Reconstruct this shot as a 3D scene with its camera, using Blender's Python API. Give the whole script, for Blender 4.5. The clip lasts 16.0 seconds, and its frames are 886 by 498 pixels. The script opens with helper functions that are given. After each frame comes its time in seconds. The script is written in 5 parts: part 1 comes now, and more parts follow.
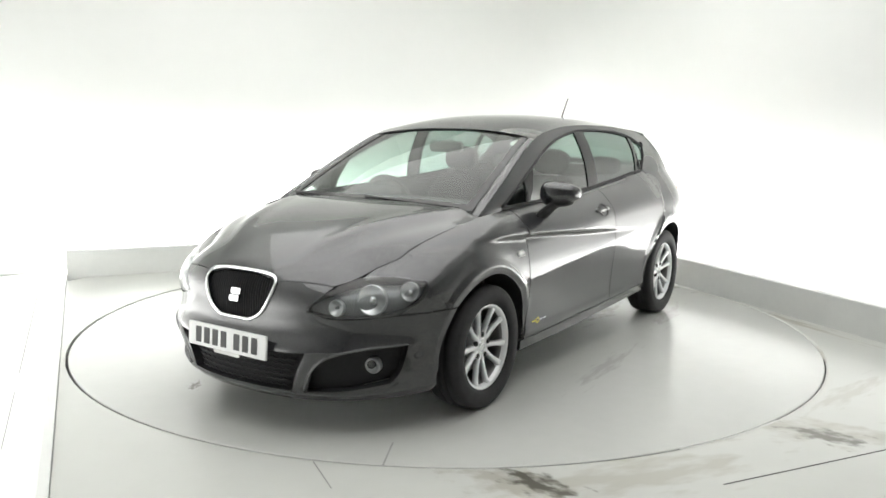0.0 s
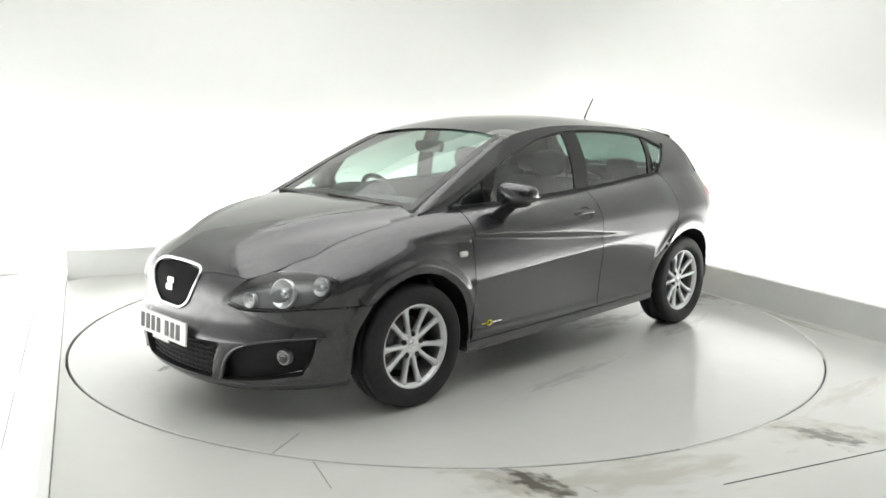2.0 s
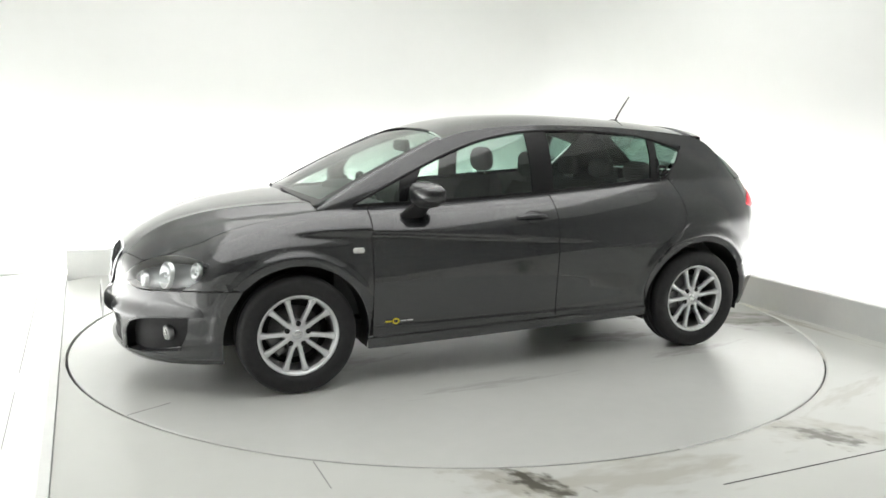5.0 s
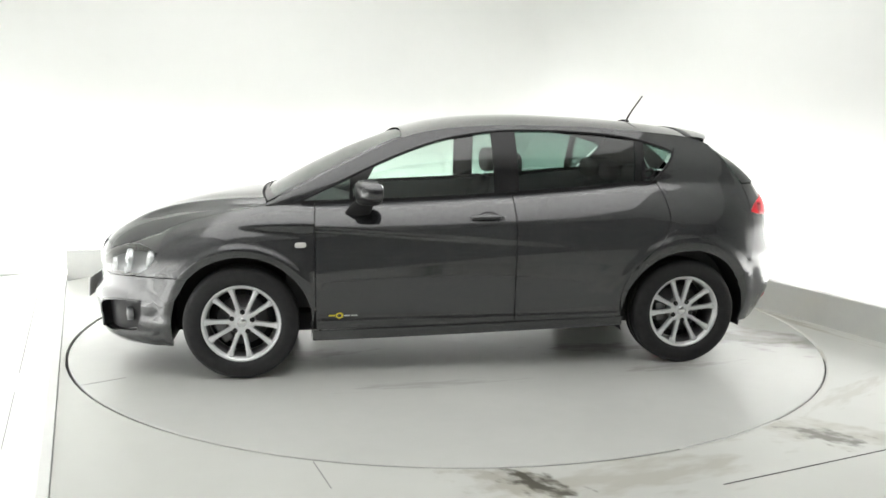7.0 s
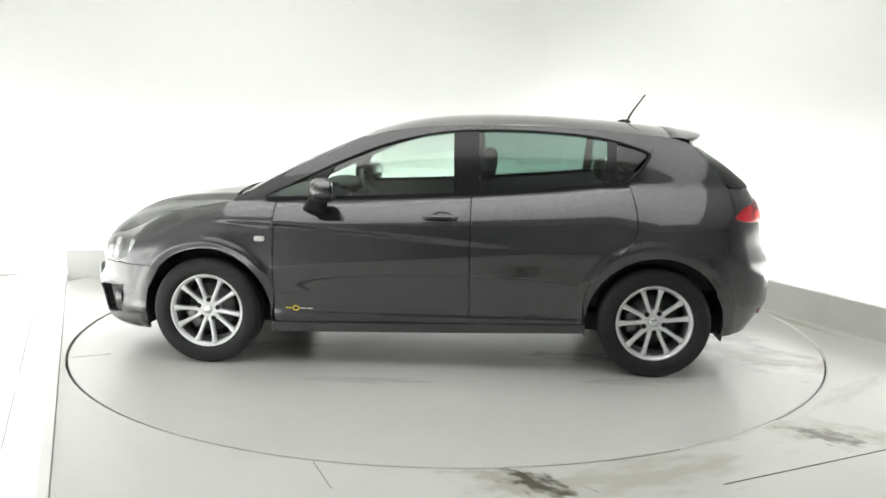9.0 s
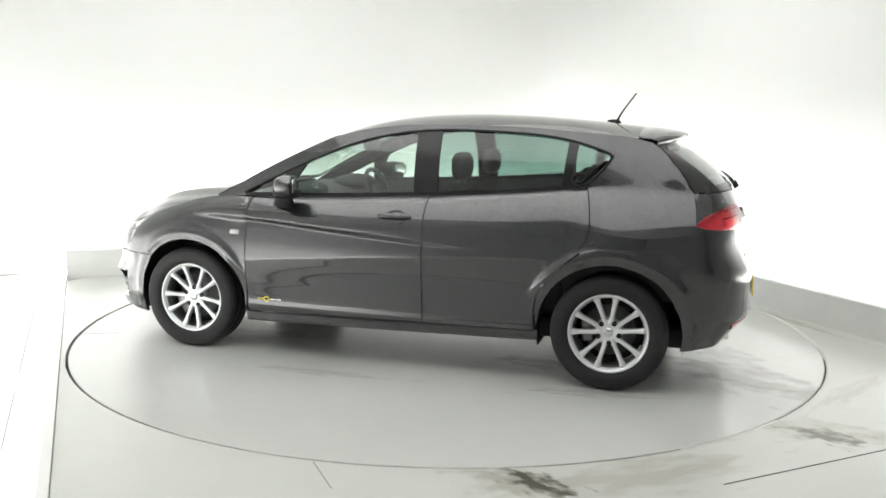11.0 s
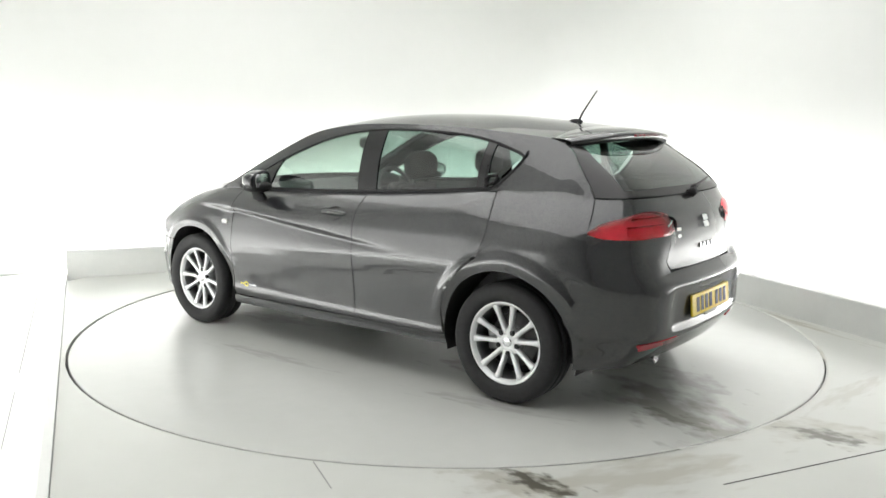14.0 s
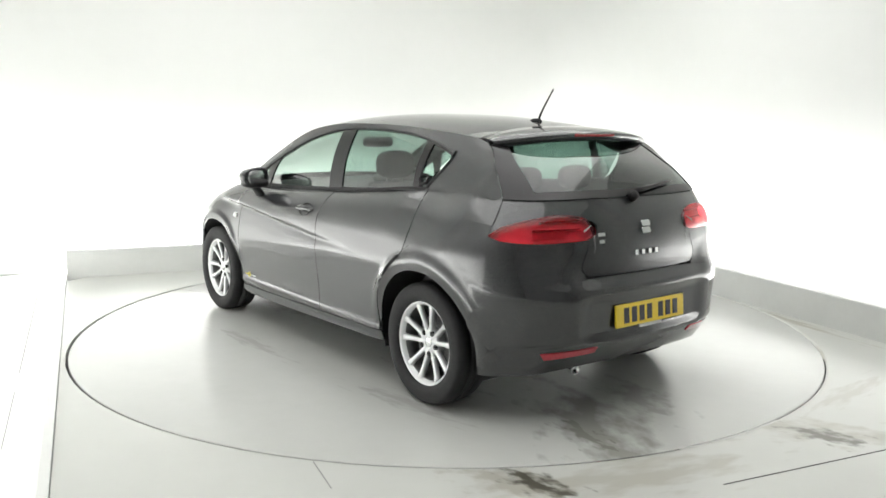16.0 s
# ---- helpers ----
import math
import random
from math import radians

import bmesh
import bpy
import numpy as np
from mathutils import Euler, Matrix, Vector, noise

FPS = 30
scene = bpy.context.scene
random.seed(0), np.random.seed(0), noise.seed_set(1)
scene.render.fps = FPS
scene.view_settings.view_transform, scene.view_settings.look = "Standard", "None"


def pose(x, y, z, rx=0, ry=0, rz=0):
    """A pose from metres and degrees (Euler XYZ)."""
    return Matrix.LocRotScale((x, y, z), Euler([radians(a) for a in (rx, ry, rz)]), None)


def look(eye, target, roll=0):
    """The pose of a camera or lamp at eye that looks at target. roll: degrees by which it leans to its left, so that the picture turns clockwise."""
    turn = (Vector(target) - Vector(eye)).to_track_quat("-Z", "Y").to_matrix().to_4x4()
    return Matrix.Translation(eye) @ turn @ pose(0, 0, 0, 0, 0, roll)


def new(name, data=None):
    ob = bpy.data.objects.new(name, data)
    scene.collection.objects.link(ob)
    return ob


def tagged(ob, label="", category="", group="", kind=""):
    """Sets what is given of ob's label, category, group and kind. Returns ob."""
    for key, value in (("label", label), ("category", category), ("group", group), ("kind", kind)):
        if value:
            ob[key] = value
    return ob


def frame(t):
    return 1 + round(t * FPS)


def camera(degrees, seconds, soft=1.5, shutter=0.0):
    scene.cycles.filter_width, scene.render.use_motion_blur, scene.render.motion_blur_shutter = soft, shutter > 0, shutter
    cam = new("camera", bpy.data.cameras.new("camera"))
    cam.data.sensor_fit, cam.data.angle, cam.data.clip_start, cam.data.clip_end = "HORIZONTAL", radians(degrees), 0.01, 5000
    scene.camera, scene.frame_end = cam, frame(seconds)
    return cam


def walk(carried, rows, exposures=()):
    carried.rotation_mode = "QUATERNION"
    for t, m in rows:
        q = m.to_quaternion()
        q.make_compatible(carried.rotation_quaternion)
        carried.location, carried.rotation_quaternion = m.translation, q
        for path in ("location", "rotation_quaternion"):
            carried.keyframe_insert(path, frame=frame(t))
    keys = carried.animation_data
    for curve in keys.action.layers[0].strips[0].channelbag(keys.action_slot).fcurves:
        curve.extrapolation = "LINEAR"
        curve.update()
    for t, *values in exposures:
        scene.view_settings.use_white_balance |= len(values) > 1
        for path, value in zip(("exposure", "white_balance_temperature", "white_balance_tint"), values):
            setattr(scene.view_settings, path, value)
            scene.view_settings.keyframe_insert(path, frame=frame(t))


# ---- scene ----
cam = camera(56.8, 16.0, soft=1.6)
EYE = pose(0.0, -5.695, 1.440, 80.906, 0.0, 0.29) @ pose(0, 0, 0, 0, 0, 0.66)
walk(cam, [(0.0, EYE), (16.0, EYE)])

# turn of the platform in degrees at each time; the car stands 0.28 m off its axis
TURN = [(0.0, 236.4), (0.5, 234.8), (1.0, 231.9), (1.5, 228.4), (2.0, 224.8), (2.5, 221.3), (3.0, 217.6), (3.5, 214.1),
        (4.0, 210.5), (4.5, 207.0), (5.0, 203.6), (5.5, 200.1), (6.0, 196.6), (6.5, 193.1), (7.0, 189.5), (7.5, 186.1),
        (8.0, 182.6), (8.5, 179.3), (9.0, 176.0), (9.5, 172.7), (10.0, 169.4), (10.5, 166.1), (11.0, 162.8), (11.5, 159.5),
        (12.0, 156.0), (12.5, 152.6), (13.0, 149.2), (13.5, 145.6), (14.0, 142.1), (14.5, 138.7), (15.0, 135.1),
        (15.5, 131.7), (16.0, 128.2)]
OFF_X, OFF_Y = 0.038, 0.284
ROOM = 24.0   # turn of the platform's square floor

# ---- light ----
world = bpy.data.worlds.new("studio")
scene.world = world
world.use_nodes = True
world.node_tree.nodes["Background"].inputs[0].default_value = (0.9, 0.95, 1.0, 1)
world.node_tree.nodes["Background"].inputs[1].default_value = 0.05
scene.view_settings.exposure = 0.0


def room(u, v, z=0.0):
    """A place given along the platform's edges."""
    a = radians(ROOM)
    return Vector((u * math.cos(a) - v * math.sin(a), u * math.sin(a) + v * math.cos(a), z))


def area_lamp(name, at, to, sx, sy, watts, colour=(1.0, 0.99, 0.985)):
    lamp = bpy.data.lights.new(name, "AREA")
    lamp.shape, lamp.size, lamp.size_y, lamp.energy, lamp.color = "RECTANGLE", sx, sy, watts, colour
    lamp.spread = radians(135)
    ob = new(name, lamp)
    ob.matrix_world = look(at, to)
    return ob


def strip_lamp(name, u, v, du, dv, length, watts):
    """A strip light thrown up against the wall; at the back and right it lies behind the kerb."""
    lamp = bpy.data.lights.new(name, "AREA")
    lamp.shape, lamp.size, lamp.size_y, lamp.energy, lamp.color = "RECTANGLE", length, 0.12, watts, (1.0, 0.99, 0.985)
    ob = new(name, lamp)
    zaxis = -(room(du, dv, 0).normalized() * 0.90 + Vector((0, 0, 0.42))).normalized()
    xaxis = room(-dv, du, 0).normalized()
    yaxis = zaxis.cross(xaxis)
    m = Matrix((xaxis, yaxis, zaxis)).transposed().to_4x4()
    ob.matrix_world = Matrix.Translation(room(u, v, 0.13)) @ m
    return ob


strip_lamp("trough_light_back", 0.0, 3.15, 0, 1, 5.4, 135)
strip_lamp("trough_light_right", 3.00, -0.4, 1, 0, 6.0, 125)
# added lamp without kerb or trough, brightens the left wall and ground
strip_lamp("added_light_left", -3.10, 0.2, -1, 0, 5.4, 112)
# overhead light is assumed; this lamp is out of view
area_lamp("ceiling_softbox", (-0.1, -1.1, 4.2), (-0.1, -1.1, 0), 6.0, 7.0, 130)


# ---- materials ----
def mat(name, colour=(0.5, 0.5, 0.5), rough=0.5, metal=0.0, coat=0.0, vary=0.0, scale=8.0, bump=0.0, bump_scale=60.0,
        rough_vary=0.0, transmission=0.0, ior=1.5, spec=0.5, coat_ior=1.5, emit=None, strength=0.0, alpha=1.0):
    m = bpy.data.materials.new(name)
    m.use_nodes = True
    nt = m.node_tree
    b = nt.nodes["Principled BSDF"]
    b.inputs["Base Color"].default_value = (*colour, 1)
    b.inputs["Roughness"].default_value = rough
    b.inputs["Metallic"].default_value = metal
    b.inputs["Coat Weight"].default_value = coat
    b.inputs["Coat Roughness"].default_value = 0.025
    b.inputs["Coat IOR"].default_value = coat_ior
    b.inputs["Specular IOR Level"].default_value = spec
    b.inputs["Transmission Weight"].default_value = transmission
    b.inputs["IOR"].default_value = ior
    b.inputs["Alpha"].default_value = alpha
    if emit:
        b.inputs["Emission Color"].default_value = (*emit, 1)
        b.inputs["Emission Strength"].default_value = strength
    tc = nt.nodes.new("ShaderNodeTexCoord")

    def noise_node(s, detail=5.0):
        n = nt.nodes.new("ShaderNodeTexNoise")
        n.inputs["Scale"].default_value = s
        n.inputs["Detail"].default_value = detail
        nt.links.new(tc.outputs["Object"], n.inputs["Vector"])
        return n

    if vary:
        n1, n2 = noise_node(scale), noise_node(scale * 9.0)
        mixn = nt.nodes.new("ShaderNodeMath")
        mixn.operation = "MULTIPLY_ADD"
        nt.links.new(n2.outputs[0], mixn.inputs[0])
        mixn.inputs[1].default_value = 0.35
        nt.links.new(n1.outputs[0], mixn.inputs[2])
        mr = nt.nodes.new("ShaderNodeMapRange")
        mr.inputs["From Min"].default_value, mr.inputs["From Max"].default_value = 0.35, 1.0
        mr.inputs["To Min"].default_value, mr.inputs["To Max"].default_value = 1.0 - vary, 1.0 + vary
        nt.links.new(mixn.outputs[0], mr.inputs["Value"])
        mul = nt.nodes.new("ShaderNodeVectorMath")
        mul.operation = "SCALE"
        mul.inputs[0].default_value = colour
        nt.links.new(mr.outputs[0], mul.inputs["Scale"])
        nt.links.new(mul.outputs[0], b.inputs["Base Color"])
    if rough_vary:
        n3 = noise_node(scale * 1.7)
        mr = nt.nodes.new("ShaderNodeMapRange")
        mr.inputs["From Min"].default_value, mr.inputs["From Max"].default_value = 0.3, 0.7
        mr.inputs["To Min"].default_value, mr.inputs["To Max"].default_value = max(0.0, rough - rough_vary), rough + rough_vary
        nt.links.new(n3.outputs[0], mr.inputs["Value"])
        nt.links.new(mr.outputs[0], b.inputs["Roughness"])
    if bump:
        n4 = noise_node(bump_scale)
        bp = nt.nodes.new("ShaderNodeBump")
        bp.inputs["Strength"].default_value = bump
        bp.inputs["Distance"].default_value = 0.01
        nt.links.new(n4.outputs[0], bp.inputs["Height"])
        nt.links.new(bp.outputs[0], b.inputs["Normal"])
    return m


WHITE = mat("white_cove_paint", (0.86, 0.87, 0.85), 0.7, vary=0.02, scale=0.8, bump=0.05, bump_scale=30)
# grey of the added wall behind the camera, set for the car's reflections
REAR_GREY = mat("rear_wall_grey", (0.48, 0.48, 0.475), 0.9, vary=0.3, scale=3)
FLOOR = mat("grey_floor_paint", (0.52, 0.53, 0.50), 0.32, vary=0.05, scale=0.9, rough_vary=0.04, bump=0.02, bump_scale=9)
DISC = mat("turntable_paint", (0.50, 0.51, 0.485), 0.24, vary=0.05, scale=1.1, bump=0.006, bump_scale=5)
KERB = mat("kerb_paint", (0.66, 0.67, 0.65), 0.5, vary=0.06, scale=2.5)
JOINT = mat("dark_joint", (0.025, 0.025, 0.024), 0.8, vary=0.2)
FAINT = mat("filled_joint", (0.26, 0.26, 0.25), 0.7, vary=0.2)


def add_stains(m, blobs, colour=(0.13, 0.125, 0.10)):
    """Grime marks on a painted floor: (x, y, half length, half width, turn, strength) in the floor's own plane."""
    nt = m.node_tree
    b = nt.nodes["Principled BSDF"]
    src = b.inputs["Base Color"].links[0].from_socket
    tc = nt.nodes.new("ShaderNodeTexCoord")
    total = None
    for cx, cy, rx, ry_, turn, strength in blobs:
        mp = nt.nodes.new("ShaderNodeMapping")
        mp.vector_type = "TEXTURE"
        mp.inputs["Location"].default_value = (cx, cy, 0)
        mp.inputs["Rotation"].default_value = (0, 0, radians(turn))
        mp.inputs["Scale"].default_value = (rx, ry_, 1)
        ln = nt.nodes.new("ShaderNodeVectorMath")
        ln.operation = "LENGTH"
        nz = nt.nodes.new("ShaderNodeTexNoise")
        nz.inputs["Scale"].default_value, nz.inputs["Detail"].default_value = 2.6, 7.0
        nt.links.new(tc.outputs["Object"], mp.inputs["Vector"])
        nt.links.new(mp.outputs[0], ln.inputs[0])
        nt.links.new(mp.outputs[0], nz.inputs["Vector"])
        ad = nt.nodes.new("ShaderNodeMath")
        ad.operation = "MULTIPLY_ADD"
        nt.links.new(ln.outputs["Value"], ad.inputs[0])
        ad.inputs[1].default_value = -0.33
        nt.links.new(nz.outputs[0], ad.inputs[2])
        mr = nt.nodes.new("ShaderNodeMapRange")
        mr.inputs["From Min"].default_value, mr.inputs["From Max"].default_value = 0.26, 0.44
        mr.inputs["To Min"].default_value, mr.inputs["To Max"].default_value = 0.0, strength
        nt.links.new(ad.outputs[0], mr.inputs["Value"])
        if total is None:
            total = mr.outputs[0]
        else:
            mxn = nt.nodes.new("ShaderNodeMath")
            mxn.operation = "MAXIMUM"
            nt.links.new(total, mxn.inputs[0])
            nt.links.new(mr.outputs[0], mxn.inputs[1])
            total = mxn.outputs[0]
    mix = nt.nodes.new("ShaderNodeMix")
    mix.data_type = "RGBA"
    mix.inputs["B"].default_value = (*colour, 1)
    for i in mix.inputs:
        if i.name == "B" and i.type == "RGBA":
            i.default_value = (*colour, 1)
        if i.name == "A" and i.type == "RGBA":
            nt.links.new(src, i)
        if i.name == "Factor" and i.type == "VALUE":
            nt.links.new(total, i)
    for o in mix.outputs:
        if o.type == "RGBA":
            nt.links.new(o, b.inputs["Base Color"])


add_stains(FLOOR, [(-0.3, -2.62, 0.75, 0.26, 0, 0.38), (-0.80, -2.50, 0.35, 0.22, -40, 0.5), (0.80, -2.55, 0.50, 0.26, -30, 0.42), (1.4, -2.2, 0.6, 0.12, 20, 0.3), (2.37, -0.75, 0.95, 0.11, 90, 0.62), (2.2, 0.4, 0.5, 0.12, 80, 0.35)], (0.24, 0.215, 0.15))
add_stains(FLOOR, [(-0.72, -2.52, 0.26, 0.14, -60, 0.98), (0.78, -2.60, 0.24, 0.15, -50, 0.85), (0.45, -2.35, 0.30, 0.10, 20, 0.25)], (0.075, 0.07, 0.05))
add_stains(DISC, [(-2.02, 0.76, 0.36, 0.15, 172, 0.75), (-1.95, 0.62, 0.75, 0.42, 160, 0.58), (-1.85, 0.15, 0.4, 0.25, 160, 0.35), (-1.2, 1.2, 0.5, 0.12, 10, 0.25), (1.96, -0.32, 0.10, 0.05, 40, 0.7),
                  (0.3, 1.35, 0.6, 0.1, 4, 0.22), (-0.9, 0.75, 0.5, 0.2, 0, 0.4), (1.0, 0.7, 0.5, 0.2, 10, 0.3)])
# ---- mesh helpers ----
def link_mesh(name, bm, material, parent=None, label="", smooth=True):
    me = bpy.data.meshes.new(name)
    bm.to_mesh(me)
    bm.free()
    for f in me.polygons:
        f.use_smooth = smooth
    for m in (material if isinstance(material, (list, tuple)) else [material]):
        me.materials.append(m)
    ob = new(name, me)
    if parent is not None:
        ob.parent = parent
    if label:
        tagged(ob, label)
    return ob


def part(name, bm, material, parent, label="", smooth=True):
    return link_mesh(name, bm, material, parent, label, smooth)


def box(bm, lo, hi, bevel=0.0):
    vs = [bm.verts.new((x, y, z)) for z in (lo[2], hi[2]) for y in (lo[1], hi[1]) for x in (lo[0], hi[0])]
    fs = [bm.faces.new([vs[i] for i in f]) for f in ((0, 2, 3, 1), (4, 5, 7, 6), (0, 1, 5, 4), (2, 6, 7, 3), (0, 4, 6, 2), (1, 3, 7, 5))]
    if bevel:
        es = list({e for f in fs for e in f.edges})
        bmesh.ops.bevel(bm, geom=es, offset=bevel, segments=2, affect="EDGES", profile=0.5)


def ring_sheet(bm, rows, closed=False):
    """Faces between rows of points of equal length."""
    vv = [[bm.verts.new(p) for p in r] for r in rows]
    for a, b in zip(vv, vv[1:]):
        n = len(a)
        for i in range(n if closed else n - 1):
            j = (i + 1) % n
            bm.faces.new((a[i], a[j], b[j], b[i]))
    return vv


def lathe(bm, prof, n=48, axis="y"):
    """prof: (radius, along) turned about an axis through the origin."""
    rows = []
    for r, a in prof:
        row = []
        for k in range(n):
            t = 2 * math.pi * k / n
            c, s = r * math.cos(t), r * math.sin(t)
            row.append({"y": (c, a, s), "z": (c, s, a), "x": (a, c, s)}[axis])
        rows.append(row)
    return ring_sheet(bm, rows, closed=True)


def tube(bm, path, r, n=8, taper=1.0):
    """A round rod along a path of points."""
    pts = [Vector(q) for q in path]
    rows = []
    for i, q in enumerate(pts):
        d = (pts[min(i + 1, len(pts) - 1)] - pts[max(i - 1, 0)]).normalized()
        s = d.cross(Vector((0, 0, 1)) if abs(d.z) < 0.9 else Vector((1, 0, 0))).normalized()
        w = d.cross(s)
        rr = r * (1 + (taper - 1) * i / max(1, len(pts) - 1))
        rows.append([q + rr * (math.cos(2 * math.pi * k / n) * s + math.sin(2 * math.pi * k / n) * w) for k in range(n)])
    vv = ring_sheet(bm, rows, closed=True)
    bm.faces.new(vv[0][::-1])
    bm.faces.new(vv[-1])


# ---- the studio ----
FLOOR_L, FLOOR_R, FLOOR_B, FLOOR_F = -2.50, 2.478, 2.66, -6.6
DISC_R = 2.46
COVERED = ((-65.0, -49.0, DISC_R), (-49.0, -19.0, DISC_R + 0.007), (-19.0, 152.0, DISC_R))   # degrees about the platform's axis, inner edge


def oriented(u, v, z=0.0):
    return Matrix.Translation(room(u, v, z)) @ pose(0, 0, 0, 0, 0, ROOM)


def build_studio():
    # platform floor with a round opening for the turntable
    bm = bmesh.new()
    n = 96
    a0 = -radians(ROOM)
    inner, outer = [], []
    for k in range(n):
        t = 2 * math.pi * k / n
        c, s = math.cos(t), math.sin(t)
        inner.append(Vector((c * (DISC_R + 0.017), s * (DISC_R + 0.017), 0)))
        reach = min((FLOOR_R / c if c > 1e-6 else FLOOR_L / c if c < -1e-6 else 99), (FLOOR_B / s if s > 1e-6 else -2.7 / s if s < -1e-6 else 99))
        outer.append(Vector((c * reach, s * reach, 0)))
    deep = [Vector((q.x, q.y, -0.05)) for q in inner]
    ring_sheet(bm, [deep, inner, outer], closed=True)
    vs = [bm.verts.new(q) for q in ((FLOOR_L, -2.7, 0), (FLOOR_L, FLOOR_F, 0), (FLOOR_R, FLOOR_F, 0), (FLOOR_R, -2.7, 0))]
    bm.faces.new(vs)
    bmesh.ops.recalc_face_normals(bm, faces=bm.faces)
    fl = link_mesh("floor", bm, FLOOR, smooth=False)
    fl.matrix_world = oriented(0, 0)
    tagged(fl, "worn light grey painted studio floor", "floor", kind="structure")
    # ground under and round everything
    bm = bmesh.new()
    box(bm, (-9, -9, -0.3), (9, 9, -0.06))
    g = link_mesh("ground", bm, WHITE, smooth=False)
    tagged(g, "white painted concrete slab around the platform", "floor", kind="structure")
    # kerbs along the back and right edges
    for name, lo, hi in (("kerb_back", (FLOOR_L, FLOOR_B, -0.06), (FLOOR_R + 0.1, FLOOR_B + 0.10, 0.240)),
                         ("kerb_right", (FLOOR_R, FLOOR_F, -0.06), (FLOOR_R + 0.10, FLOOR_B - 0.003, 0.235))):
        bm = bmesh.new()
        box(bm, lo, hi, 0.008)
        k = link_mesh(name, bm, KERB, smooth=False)
        k.matrix_world = oriented(0, 0)
        tagged(k, "low pale grey kerb at the edge of the studio floor", "kerb", kind="structure")
    bm = bmesh.new()
    box(bm, (FLOOR_L - 0.05, FLOOR_F, -0.06), (FLOOR_L - 0.003, FLOOR_B + 0.1, 0.012), 0.004)
    k = link_mesh("trim", bm, KERB, smooth=False)
    k.matrix_world = oriented(0, 0)
    tagged(k, "flat pale grey edge strip of the floor", "trim", kind="structure")
    # joints between the floor's sheets
    for lo, hi in (((-0.03, -2.826, -0.002), (FLOOR_R, -2.820, 0.0012)), ((-1.494, -2.26, -0.002), (-1.489, -1.99, 0.0012)),
                   ((FLOOR_L - 0.225, 0.0, -0.062), (FLOOR_L - 0.220, 2.8, -0.0585)), ((FLOOR_L - 0.225, -1.2, -0.062), (FLOOR_L - 0.221, -0.35, -0.0585))):
        bm = bmesh.new()
        box(bm, lo, hi)
        j = link_mesh("trim_joint", bm, JOINT if lo[1] < -2.7 else FAINT, smooth=False)
        j.matrix_world = oriented(0, 0)
        tagged(j, "thin dark joint in the studio floor", "joint", kind="structure")
    # strips of floor material added over the turntable's joint, hiding it there
    for a0, a1, inner_r in COVERED:
        bm = bmesh.new()
        ring_sheet(bm, [[(r * math.cos(radians(a)), r * math.sin(radians(a)), z) for a in np.linspace(a0, a1, 40)] for r, z in ((inner_r - 0.001, -0.006), (inner_r + 0.001, -0.0015), (DISC_R + 0.0185, 0.0012))])
        f = link_mesh("trim_cover", bm, FLOOR)
        tagged(f, "floor-coloured strip added over a stretch of the turntable joint", "joint", kind="structure")
    # white cove: walls that curve out of the ground and into each other
    U0, U1, V0, V1, RC, TOP = -3.95, 3.55, -7.6, 3.7, 0.9, 4.3
    bm = bmesh.new()
    plan = [(U0, V0)]
    for k in range(13):
        t = math.pi - k * math.pi / 24
        plan.append((U0 + RC + RC * math.cos(t), V1 - RC + RC * math.sin(t)))
    for k in range(13):
        t = math.pi / 2 - k * math.pi / 24
        plan.append((U1 - RC + RC * math.cos(t), V1 - RC + RC * math.sin(t)))
    plan.append((U1, V0))
    rows = []
    rb = 0.35
    for k in range(9):
        t = k * math.pi / 16
        ins, z = rb * (1 - math.sin(t)), -0.056 + rb * (1 - math.cos(t))
        rows.append((ins, z))
    rows = [(i, z) for i, z in rows] + [(0.0, TOP)]
    cu, cv = (U0 + U1) / 2, (V0 + V1) / 2
    pts = []
    for ins, z in rows:
        r = []
        for u, v in plan:
            w = Vector((u - cu, v - cv))
            r.append((u - ins * (1 if u > cu else -1) * min(1, abs(w.x) / 2.9), v - ins * max(0, min(1, w.y / 4.7)), z))
        pts.append(r)
    ring_sheet(bm, pts)
    c = link_mesh("wall_cove", bm, WHITE)
    c.matrix_world = oriented(0, 0)
    tagged(c, "seamless curved white studio cove wall", "wall", kind="structure")
    sol = c.modifiers.new("thick", "SOLIDIFY")
    sol.thickness, sol.offset = 0.1, 1.0
    # unseen grey wall added behind the camera to shape reflections, and the ceiling
    bm = bmesh.new()
    box(bm, (U0 - 0.2, V0 - 0.15, -0.06), (U1 + 0.2, V0, TOP))
    w = link_mesh("wall_rear", bm, REAR_GREY, smooth=False)
    w.matrix_world = oriented(0, 0)
    tagged(w, "unseen grey wall added behind the camera for the car's reflections", "wall", kind="structure")
    bm = bmesh.new()
    box(bm, (U0 - 0.2, V0 - 0.15, TOP + 0.002), (U1 + 0.2, V1 + 0.2, TOP + 0.15))
    w = link_mesh("ceiling", bm, WHITE, smooth=False)
    w.matrix_world = oriented(0, 0)
    tagged(w, "plain white studio ceiling", "ceiling", kind="structure")


